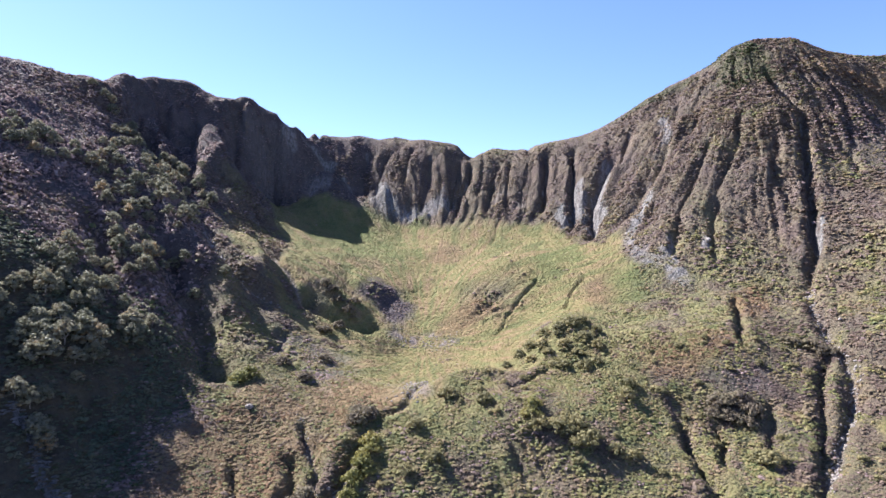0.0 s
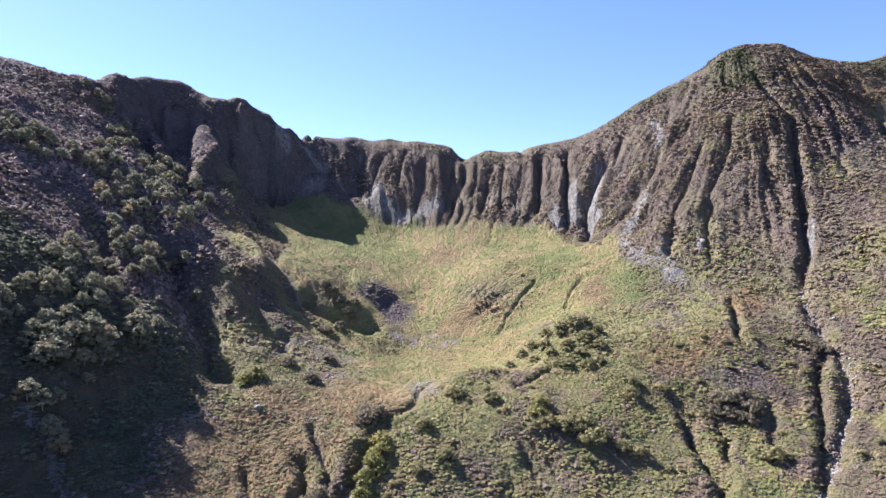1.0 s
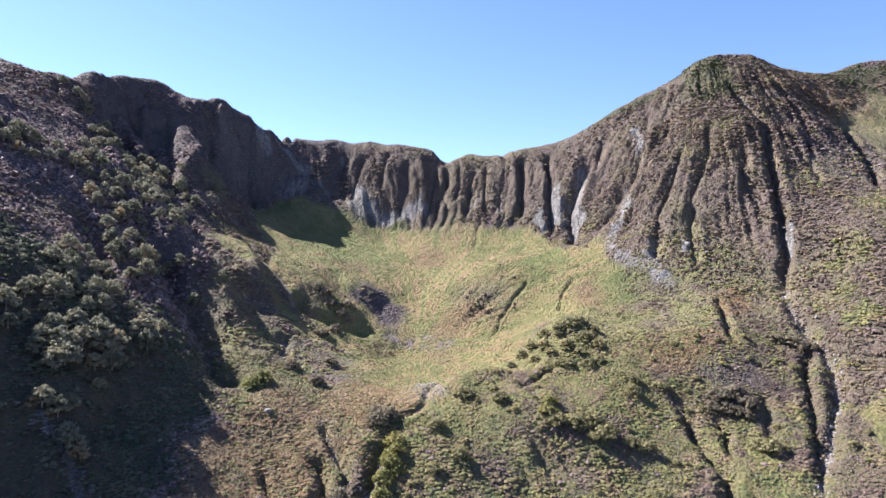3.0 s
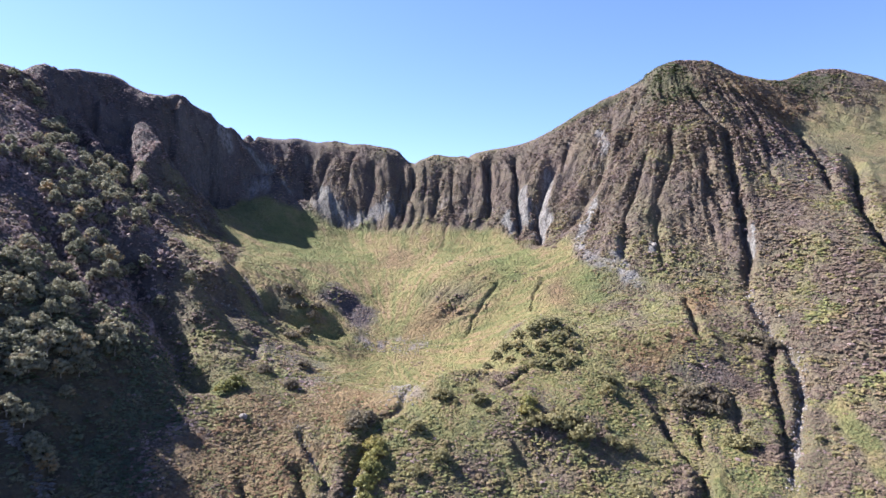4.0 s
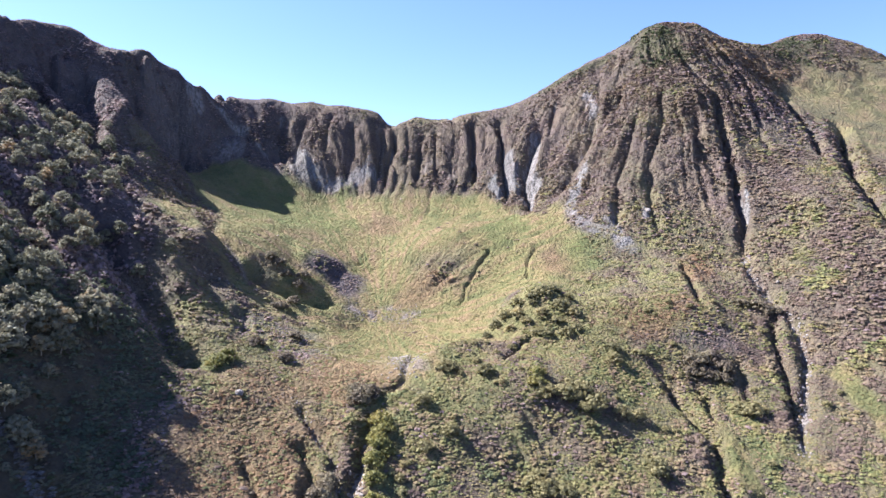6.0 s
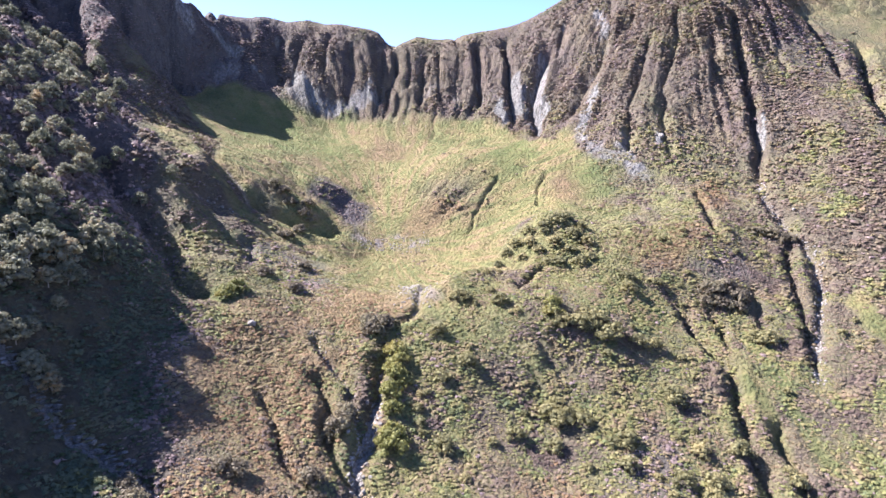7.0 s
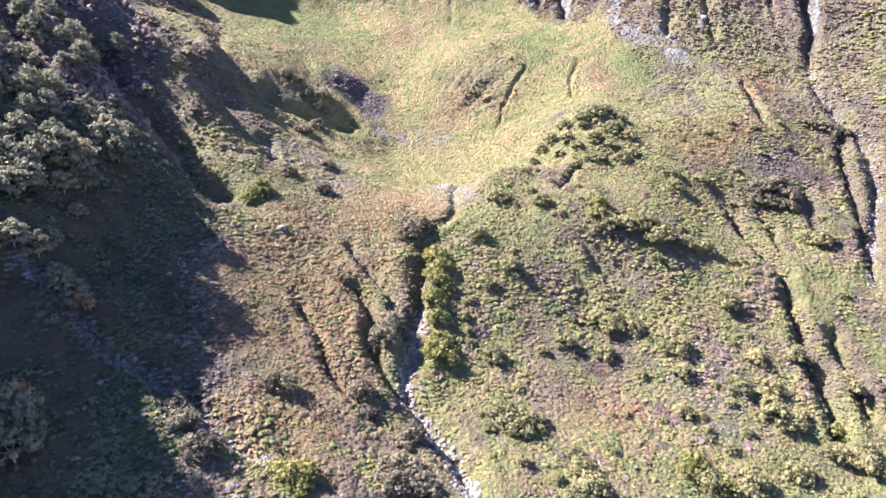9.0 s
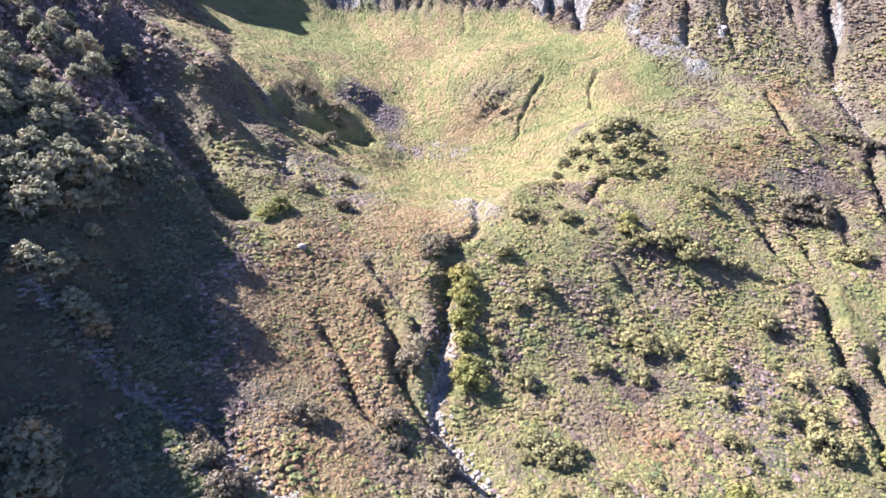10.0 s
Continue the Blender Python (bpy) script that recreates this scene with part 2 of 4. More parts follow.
APRON_HIGH = [(-210, 222, 142), (-170, 222, 112), (-142, 222, 86.6), (-125, 222, 76.2), (-110, 222, 61.5), (-95, 222, 49), (-75, 222, 42.8),
    (-55, 222, 37.9), (-30, 222, 36.6), (-10, 222, 38.8), (10, 222, 41), (30, 222, 46.8), (50, 222, 44), (72, 222, 39.7), (95, 222, 39.1),
    (115, 222, 44.8), (140, 222, 48.8), (170, 222, 64.6), (210, 222, 77.9)]
# west ends of the next three rows: unseen, raised to shade the valley
APRON_MID = [(-200, 195, 146), (-165, 195, 112), (-140, 195, 72.8), (-120, 195, 59.7), (-105, 195, 44.1), (-88, 195, 37.3), (-70, 195, 30.1),
    (-52, 195, 26.5), (-30, 195, 23.7), (-10, 195, 22.4), (15, 195, 20.2), (40, 195, 24.9), (65, 195, 27.7), (90, 195, 27.5), (115, 195, 30.5),
    (145, 195, 40.2), (180, 195, 51.4), (230, 195, 65.1)]
APRON_LOW = [(-190, 168, 142), (-155, 168, 96), (-130, 168, 54.1), (-112, 168, 39.2), (-95, 168, 28.7), (-78, 168, 23.9), (-58, 168, 17.7),
    (-38, 168, 10.3), (-18, 168, 11.1), (5, 168, 8.6), (30, 168, 8.8), (60, 168, 11.4), (90, 168, 13.7), (120, 168, 20.8), (160, 168, 30.6),
    (220, 168, 44.7)]
APRON_FOOT = [(-180, 142, 128), (-145, 142, 82), (-120, 142, 40.3), (-100, 142, 25.2), (-80, 142, 17.3), (-58, 142, 11.9), (-30, 142, 7.2),
    (0, 142, 3.8), (30, 142, 0.9), (60, 142, -1.7), (90, 142, 0.9), (140, 142, 13.2), (200, 142, 24), (280, 142, 40.8)]
VALLEY = [(-260, 85, 140.5), (-180, 85, 74.2), (-130, 85, 24.4), (-90, 85, -7.9), (-40, 85, -20.4), (20, 85, -25.1), (80, 85, -22.6), (150, 85, -9.6),
    (230, 85, 0), (330, 85, 16.5)]
VALLEY_LOW = [(-250, 10, 59.8), (-150, 10, -5), (-60, 10, -50.9), (30, 10, -57.9), (130, 10, -48.4), (260, 10, -31.4)]
WALL_FACE = [(-186, 450, 193.1), (-160, 452, 189.6), (-137, 469, 193.2), (-164, 453, 194), (-146.5, 413, 162.2), (-124, 394, 133.4), (-156, 433, 179), (-98, 425, 119), (-90, 450, 131), (-76, 430, 116), (-116, 488, 186), (-167, 401, 156.5),
    (-125, 395, 133.9), (-118, 480, 191.8), (-80, 489, 170.6), (-64, 474, 144.5), (-48, 485, 168.9), (-32, 461, 139.6), (-16, 470, 164.8),
    (0, 447, 132.8), (38, 458, 160.4), (28, 438, 134.1), (57, 430, 137.4), (87, 438, 163.6), (84, 412, 136.5), (108, 425, 170)]
EAST_FACE = [(108, 394, 139.6), (129, 370, 145.2), (147, 342, 135.3), (138, 407, 179.3), (165, 404, 195.4), (127, 317, 103.1), (105, 333, 102.9),
    (158, 369, 165.8), (190, 370, 181.6), (161, 319, 115.4), (173, 343, 148.6), (82, 379, 107.7), (233, 379, 193.7), (269, 387, 183.8), (205, 340, 150.1),
    (-14, 274, 43.2), (-27, 347, 71.6), (52, 277, 69.8), (166, 239, 72.5), (-20, 310, 49.2)]
WEST_GULLIES = [
    (5, 12, [(-208.4, 425.4), (-197.6, 420.4), (-186.6, 418.7), (-170, 390), (-161.5, 361)]),
    (4, 9, [(-193.5, 450.4), (-189.1, 441.1), (-177, 431.3), (-164, 400), (-155.9, 372.5)]),
    (7, 10, [(-181, 467.4), (-172, 451.5), (-161.1, 419.4), (-147.8, 382.4), (-141.7, 363.4)]),
    (5, 12, [(-155.6, 468), (-147, 458.9), (-142.7, 447.8), (-136, 430)]),
    (4, 10.5, [(-146.9, 471), (-143.2, 462), (-136, 460)]),
    (5, 3, [(-143.6, 405.1), (-135.2, 395.1), (-124.2, 378.5)]),
    (4, 9, [(-126, 480), (-122, 472), (-120, 464)]),
]
WEST_SPUR_GULLIES = [
    (5, 5, [(-137.9, 356.4), (-120.6, 333.4), (-111.9, 320.1), (-97.2, 308.3), (-82.9, 308.7), (-75.6, 308.9)]),
    (4, 4, [(-109.8, 363.2), (-90.8, 347.9), (-77.2, 335), (-69.6, 324.6), (-64.1, 320)]),
    (8, 11, [(-127.9, 307.9), (-116.4, 286.3), (-103.1, 273.2), (-95.5, 258.1), (-87.1, 248.3), (-79, 243.8)]),
    (6, 4, [(-192.7, 372.3), (-169.4, 351.2), (-150, 330.2), (-134.7, 310.8), (-121, 293.8)]),
    (6, 6, [(-159.4, 290.5), (-146.8, 278.5), (-137.2, 263), (-123.1, 248.5)]),
]
HEAD_GULLIES = [
    (3.06, 5.58, [(-102.3, 476.5), (-87.2, 483.7), (-75.2, 478.6)]),
    (5.51, 7.44, [(-56.1, 491.6), (-59.8, 483.2), (-55.4, 468.7)]),
    (3.06, 4.65, [(-39.9, 486.2), (-43.9, 478), (-49.6, 466.5)]),
    (1.84, 3.72, [(-21.8, 480.2), (-26.2, 471.2), (-28.3, 464.4)]),
    (3.06, 4.65, [(-8.1, 472.3), (-10.8, 461.3), (-14.4, 448.4)]),
    (3.67, 7.44, [(9.7, 467.6), (8, 452.1), (3, 441.8)]),
    (3.06, 8.37, [(18.9, 465.6), (18.5, 456.4), (11.1, 445.2), (7.5, 436.8)]),
    (4.28, 5.58, [(38.8, 461.6), (36.1, 446.2), (29.6, 431)]),
    (2.45, 5.58, [(48.2, 458.9), (42.8, 443.6), (41, 426.5)]),
    (2.45, 8.37, [(71.1, 449.9), (68.7, 435.5), (63.8, 415.1)]),
    (2.45, 9.3, [(88.4, 443.2), (84.4, 420.4), (78.2, 393.7)]),
]
EAST_GULLIES = [
    (3.57, 9.9, [(114.4, 417.7), (103.1, 411.1), (92.5, 400.7), (84.3, 370.1)]),
    (2.38, 5.4, [(121.5, 422.4), (112.7, 410.1), (106.1, 408.3)]),
    (4.76, 7.2, [(134.1, 390.4), (123.3, 379.2), (109.2, 372.2), (98.7, 366.8)]),
    (2.38, 4.5, [(158.5, 399.6), (145.4, 382.9)]),
    (2.97, 5.4, [(155, 373.7), (144.8, 361.4), (126, 342.2), (111.9, 319)]),
    (2.38, 4.5, [(178.4, 383.8), (161.3, 357.5), (145.8, 343), (135.9, 327), (127.4, 306.8)]),
]
PEAK_GULLIES = [
    (2.5, 8, [(196.8, 399.6), (197.5, 381.8), (201.9, 363.8), (189.9, 340.6), (182.9, 324.2), (176.2, 308.4), (167.9, 293.6), (157.3, 278.9)]),
    (2.63, 4.35, [(182, 360.4), (172.9, 334.3), (169.2, 320.7)]),
    (2.11, 3.48, [(223.6, 360.6), (215.4, 341.8), (207.8, 324.6)]),
    (2.63, 6.09, [(266.7, 391.9), (251.8, 355.2), (247.4, 340.4), (234.4, 312.4)]),
    (3.69, 8.7, [(277.8, 350.8), (251, 316.3), (232.2, 291.3), (218.6, 266), (215.6, 253.5), (210.6, 241.3)]),
    (1.58, 2.61, [(155.8, 424), (141, 396.7), (129.8, 381)]),
]
APRON_RILLS = [
    (2.5, 4, [(157.3, 278.9), (152.2, 265.7), (149.1, 249), (147, 232), (139.1, 219.3), (128.1, 207.9), (117.1, 196.2), (106.9, 184.8)]),
    (2.1, 4, [(145.1, 248.1), (138.3, 235.7), (130, 222.5), (122.7, 210.1), (114.8, 197.2)]),
    (1.56, 3.44, [(128.3, 282.9), (123.4, 271), (116.1, 252.9), (115.2, 247.3)]),
    (2.34, 4.59, [(82.3, 233), (82.7, 219.5), (80.9, 204.9), (83.2, 196), (77.6, 186.2), (72.3, 171.2), (68.6, 157.6), (63.8, 146.8), (63, 138.5)]),
    (1.56, 3.44, [(92.4, 225.3), (94.4, 217), (89.8, 205.2)]),
    (1.95, 3.44, [(85.9, 177.3), (80.5, 166.3), (77.4, 157.3), (75.5, 150.9)]),
    (1.95, 2.86, [(115.4, 229.1), (109.3, 214.8), (106.5, 208.4)]),
]
BASIN_RILLS = [
    (0.96, 1.7, [(50, 332.6), (40.5, 325.6), (30.8, 315.8), (24.4, 306.3)]),
    (0.96, 1.7, [(70.9, 324.9), (63.3, 314.3), (56.4, 299.9)]),
    (1.28, 1.3, [(38.9, 425.3), (34.5, 416.3), (30.2, 400.7)]),
    (1.6, 2.5, [(41.8, 255.5), (35.5, 251), (24.1, 235.5)]),
]
RAVINES = [
    (1.55, 1.8, [(-3.6, 270.1), (-11.9, 236.2), (-18.5, 229.4), (-24.7, 226.4)]),
    (2.79, 4.95, [(-24.7, 226.4), (-29.1, 215.4), (-32.3, 201.4), (-35.8, 191.1), (-40.8, 183.3), (-42.1, 177.3), (-38.8, 170.2), (-35.7, 160.7),
    (-33.6, 145.3)]),
    (1.86, 4.05, [(-49.9, 228.8), (-44.9, 216.7), (-40.3, 205.8), (-39.3, 198), (-38.6, 189.5)]),
    (2.48, 4.5, [(-51.1, 213.3), (-47, 203.8), (-44.8, 198), (-47.9, 189.2), (-45.2, 180), (-42.1, 177.3)]),
]
WEST_STREAMS = [
    (1.5, 2.7, [(-67.9, 206.1), (-63.5, 197), (-62, 187.8), (-59, 179.4), (-55.4, 171.7), (-50.6, 165)]),
    (3.75, 4.05, [(-123, 185), (-116.8, 184.2), (-112.4, 179.7), (-105.8, 174.2), (-100.7, 173.6), (-93, 170.4), (-88.3, 166.3), (-82.6, 159.3),
    (-74.6, 152.5)]),
    (1.88, 1.8, [(-74.6, 152.5), (-65.6, 148.4), (-59.4, 144.9)]),
    (2.25, 2.7, [(-77.3, 280.3), (-71.4, 290.4), (-70.3, 272.2)]),
]
TREES_WEST = [(-113, 233.5, 1.5), (-109.4, 229.5, 1.2), (-126.9, 216.5, 1.0), (-127.8, 207.6, 1.3), (-122.7, 211, 1.3), (-120.3, 215.9, 1.4),
    (-116.7, 217.6, 1.4), (-115, 213.5, 1.1), (-123.8, 202.6, 1.4), (-126.4, 198.1, 1.2), (-137.9, 275.1, 1.2), (-141.5, 282.5, 1.1),
    (-136.7, 287.1, 1.0), (-127.5, 281, 1.1), (-124, 269.6, 1.1), (-128.1, 249.1, 1.0), (-129.5, 237.8, 1.1), (-127.2, 244.3, 1.0), (-118.6, 241.7, 0.9),
    (-127.8, 226.6, 0.8), (-132.1, 233.4, 0.9), (-109, 243.8, 0.8), (-125.4, 301.1, 0.9), (-119.4, 299.1, 0.9), (-109.1, 285.9, 0.9), (-99.3, 295.7, 0.8),
    (-122.8, 187, 1.0), (-119.2, 187.8, 0.9), (-115.5, 184.8, 1.1), (-113.4, 183.7, 0.9), (-110.8, 182.2, 0.8), (-115.4, 149.1, 1.2),
    (-113.2, 145.7, 1.2), (-113.8, 141.9, 1.1), (-118.3, 191.4, 0.8)]
BUSHES_APRON = [(43.2, 275.9, 1.26), (48.6, 272.4, 1.54), (54, 271.4, 1.4), (37, 274.9, 1.26), (40.6, 269.7, 1.4), (57.6, 263.9, 1.4),
    (61.1, 259, 1.12), (49.4, 263.6, 1.26), (32.5, 272.4, 1.12), (42.8, 263.2, 1.12), (53.7, 258, 1.12), (43.9, 256.5, 0.98), (36.1, 264.4, 0.98),
    (59.6, 251.4, 0.98), (26.2, 265.1, 0.84), (58.5, 273.2, 1.12), (63.2, 267.9, 0.98), (47.2, 253.9, 1.3), (54.8, 250.9, 1.2), (1.6, 235.8, 1.6),
    (15, 229.4, 1.5), (-9.5, 222, 1.5), (31.4, 215.5, 1.8), (37.7, 214.3, 1.8), (44.3, 215.3, 1.9), (47.4, 209.8, 2.2), (68.5, 238.7, 1.5),
    (66.2, 232.8, 1.4), (55, 207.1, 1.2), (60.5, 206.1, 1.2), (78.1, 235.5, 1.2), (-11.7, 206.1, 1.3), (-2.5, 209.8, 1.3), (18.9, 193.7, 1.9),
    (20.7, 189.9, 1.8), (15.6, 183, 1.5), (27.2, 188.8, 1.3), (56.8, 187.8, 1.8), (36.3, 179.4, 1.7), (33.1, 172.6, 1.5), (27.1, 161.5, 1.5),
    (-16.8, 184.9, 1.3), (5.7, 187.7, 1.2), (-20, 166.3, 2.0), (-15.1, 163.8, 1.9), (50.2, 156.3, 2.0), (53.2, 153.6, 1.8), (55.5, 172, 1.5),
    (67.9, 170.4, 1.6), (54.6, 163.3, 1.5), (46.2, 165.1, 1.4), (103.2, 204.4, 2.0), (101.5, 207.6, 1.7), (77, 159, 1.6), (60.5, 146, 1.7),
    (65.9, 140.7, 1.9), (20.5, 141.9, 1.8), (32.1, 141.2, 1.6), (45.6, 142.1, 1.6), (-7.3, 143.1, 1.8), (-7.2, 149, 1.6)]
BUSHES_DARK = [(98.1, 228.8, 2.2), (104.7, 228.6, 2.2), (105.9, 223.8, 2.0), (100.4, 223.9, 1.9), (97.4, 226, 1.8), (141.3, 249, 1.8),
    (143.7, 245.8, 1.8), (135.8, 251.9, 1.6), (-26.8, 229.4, 2.0), (-29.9, 227.5, 1.9), (-30.9, 231.4, 1.6), (-42, 196.6, 1.6), (-44.5, 191.4, 1.8),
    (-46.2, 194.7, 1.5), (-52.5, 169.4, 1.5), (-43.2, 163, 1.6), (-53, 174.2, 1.5), (-70.4, 172.5, 1.5), (-73.4, 173.7, 1.5), (-48.9, 153, 1.8),
    (-46.2, 148.4, 1.8), (-51, 148.1, 1.6), (-56, 308.4, 1.6), (-50.9, 315.4, 1.5), (-50.2, 276.7, 1.5), (-64.7, 262.9, 1.4), (-54.2, 254.8, 1.4),
    (-54, 332, 1.5), (-48.5, 329, 1.6), (-57, 336, 1.4), (-46, 334, 1.4), (-61, 338, 1.2), (-90.1, 160.4, 1.6), (-93.7, 165.9, 1.5), (-87.6, 153.5, 1.6)]
BUSHES_LIME = [(-24.3, 217.1, 1.8), (-23.7, 212.8, 1.7), (-26, 207.1, 1.6), (-28.2, 201.5, 1.6), (-28.8, 196.1, 1.5), (-30.4, 189.5, 1.8),
    (-30.1, 184.8, 1.8), (31.1, 221.4, 1.5), (29.8, 218.6, 1.4), (-68.7, 151.2, 1.9), (-69.9, 149.1, 1.7), (-74, 247.4, 1.4), (-77.3, 244.5, 1.3),
    (20.6, 146.6, 1.7), (23.9, 140.3, 1.6), (66.1, 152.4, 1.3)]
BOULDERS = [(-68.2, 228.4, 1.3), (-101.4, 176, 0.8), (-87.2, 164.4, 0.9), (-83.8, 161.7, 0.8), (-79.4, 158.4, 0.7), (-75.1, 154.5, 0.7),
    (-29.6, 213.3, 0.8), (-30.9, 205.2, 0.8), (-33.1, 197.8, 0.9), (-35.5, 191.1, 1.0), (-39.1, 184.9, 0.9), (-41.1, 180.3, 0.8), (-40.5, 175.3, 1.0),
    (-37.6, 169.4, 1.0), (-35.8, 162.8, 1.0), (-35.1, 155.5, 1.1), (-34.4, 149, 1.0), (-37.9, 177.5, 0.8), (-38.3, 181.9, 0.7), (135.1, 214.5, 1.2),
    (128.8, 209.9, 1.0), (156.2, 255.4, 0.9), (129.8, 318.5, 1.8)]
ROCK_FACES = [
    (2.6, [(73.5, 405.7), (74.7, 396)]), (2.8, [(86.6, 414.7), (85.5, 399.1), (85.2, 387)]), (2.8, [(103.4, 414.2), (94.8, 393.1), (93.6, 384.5)]),
    (2.6, [(116.5, 367.8), (102.2, 350.8), (97.3, 343.2)]), (3.2, [(99, 332.8), (102.5, 321), (109.5, 318.7)]), (3.2, [(113, 325.9), (110.1, 307), (112.9, 300.3)]),
    (2.5, [(140.1, 410.8), (135.6, 393.7)]), (1.5, [(-73, 475.3), (-67, 471.1)]), (2, [(-45.8, 471.2), (-32.5, 452.3), (-21.3, 448.1)]),
    (0.9, [(178.6, 304.7), (170.2, 293.2)]), (3, [(-9.9, 447.1), (1.7, 447.7)]),
    (2.5, [(-115.4, 481.3), (-109.6, 480.4)]), (1.2, [(-105.7, 485.2), (-98.3, 487.4), (-79.4, 483.9)]), (1.5, [(127.5, 317), (129, 320)]),
]
HOLLOW_LINE = [(-74.9, 332.3), (-62.2, 326.4), (-49, 323.5), (-34, 322.4)]
WEST_RIBS = [
    (6, -3.2, [(-166, 458), (-164.7, 451), (-156, 430), (-147.5, 409)]),
    (4, -4.8, [(-147.5, 408.5), (-143.4, 382), (-140.7, 366)]),
    (4, -8, [(-140, 472), (-140.2, 464), (-139, 455)]),
    (4, -8, [(-130.5, 476), (-129.6, 472), (-129, 466)]),
    (5, -9.6, [(-194, 431.3), (-185.6, 424.5), (-168, 388)]),
    (5, -9.6, [(-187, 455), (-185.1, 446.5), (-174.6, 425)]),
    (6, -1.5, [(-145.2, 411.2), (-136.4, 406.4), (-126.2, 401.6), (-121.5, 384)]),
    (6, -5, [(-165.1, 339.4), (-145.8, 332.1), (-124.1, 313.7)]),
    (6, -5, [(-182.7, 359.9), (-172.2, 359), (-157.6, 342.1)]),
    (6, -5, [(-153.4, 290.5), (-138.9, 284), (-124, 275.4)]),
]
MOUND = [(-50.8, 347.6), (-38.1, 350.9), (-27.8, 344.3)]

SPURS = [
    (7, -4, [(-142, 318), (-118, 305), (-100, 296), (-83, 271)]),
    (7, -5, [(-114, 358), (-92, 332), (-78, 308)]),
    (14, -4, MOUND),
    (7, -3, [(-8, 236), (6, 250), (26, 262)]),
    (9, -1.5, [(46, 282), (58, 274)]),
]
HOLLOWS = [(5, 5.5, HOLLOW_LINE)]
NOTCHES = [(2.5, 8, [(-108, 514), (-107, 496)]), (2, 4, [(-96, 514), (-97, 498)]), (3.5, 3, [(19, 488), (19, 470)]), (2, 3, [(-118, 510), (-117, 496)]), (2.5, 2.5, [(62, 474), (61, 458)]), (3, 2.5, [(-150, 500), (-148, 486)])]
# patches of cover: kind, middle, half lengths, turn in degrees
PATCHES = [
    ("pine", 190, 412, 15, 22, 20), ("pine", 306, 422, 26, 14, 0), ("pine", 150, 432, 30, 5, -20),
    ("rust", 11, 325, 14, 9, 10), ("heath", -28, 344, 15, 10, -35), ("heath", -57, 282, 16, 13, 0), ("rust", -37, 243, 18, 14, -20),
    ("rust", -62, 206, 22, 36, -12), ("rust", -72, 165, 14, 12, 0), ("heath", -50, 262, 10, 14, 0), ("rust", 75, 306, 9, 13, 0), ("rust", 96, 251, 19, 7, 5), ("heath", -83, 174, 14, 8, -30), ("rust", -62, 180, 12, 9, -30), ("rust", -60, 234, 16, 10, 0),
    ("lush", -20, 441, 7, 7, 0), ("lush", -62, 412, 26, 34, 0), ("lush", 62, 352, 10, 22, -20), ("lush", -25, 405, 16, 14, 0), ("lush", 90, 312, 9, 16, -30), ("rust", 133, 276, 9, 9, 0), ("rust", 9, 165, 12, 10, 0), ("rust", -31, 246, 9, 8, 0),
    ("scree", -9, 256, 6, 14, 20), ("scree", -14, 320, 10, 4, 0), ("scree", 2, 313, 7, 3, 0), ("rust", 1, 399, 9, 12, 0), 
    ("grass", -104, 342, 9, 18, 40), ("grass", -72, 312, 14, 5, -35), ("grass", -45, 288, 22, 4, -42), ("grass", 24, 262, 16, 5, 12), ("grass", -4, 240, 6, 12, -20), ("grass", 139, 192, 4, 22, -12), ("grass", 84, 180, 3, 28, -12),
    ("lush", 96, 190, 4, 30, -12), ("lush", 62, 222, 16, 12, 0), ("lush", -96, 160, 5, 10, 30), ("lush", -79, 246, 6, 6, 0), 
    ("heath", 318, 432, 30, 14, 0), ("rust", 260, 400, 26, 18, 0), ("heath", 235, 350, 22, 30, 20), ("heath", 35, 166, 16, 12, 0), ("heath", 108, 235, 10, 10, 0), ("rust", -45, 381, 10, 8, 0),
]
MEADOW = [(-84, 355), (-98, 384), (-110, 430), (-124, 462), (-100, 469), (-72, 464), (-48, 455), (-18, 444), (19, 434), (41, 430), (71, 396), (79, 370), (94, 358), (97, 335), (96, 320), (84, 296), (64, 284), (42, 284), (30, 272),
          (10, 268), (-10, 229), (-21, 236), (-28, 260), (-43, 303), (-64, 315), (-76, 332), (-94, 340)]
EASTERN_GRASS = [(250, 395), (300, 400), (380, 400), (340, 330), (270, 300), (262, 350)]


def chance(i, j, seed):
    h = (i.astype(np.int64) * 374761393 + j.astype(np.int64) * 668265263 + seed * 974634777) & 0xFFFFFFFF
    h = ((h ^ (h >> 13)) * 1274126177) & 0xFFFFFFFF
    return ((h ^ (h >> 16)) & 0xFFFFFF) / 16777215.0


def soft(x, y, seed=0):
    """Smooth random heights, from -1 to 1, one knoll to the unit."""
    i, j = np.floor(x), np.floor(y)
    u, v = x - i, y - j
    u, v = u * u * (3 - 2 * u), v * v * (3 - 2 * v)
    a, b = chance(i, j, seed), chance(i + 1, j, seed)
    c, d = chance(i, j + 1, seed), chance(i + 1, j + 1, seed)
    return 2 * ((a + (b - a) * u) * (1 - v) + (c + (d - c) * u) * v) - 1


def rough(x, y, size, octaves=4, seed=0, gain=0.5):
    total, amp = 0, 1.0
    for k in range(octaves):
        total = total + amp * soft(x / size * 2 ** k + 17 * k, y / size * 2 ** k - 9 * k, seed + k)
        amp *= gain
    return total


def step(a, b, x):
    t = np.clip((x - a) / (b - a), 0, 1)
    return t * t * (3 - 2 * t)


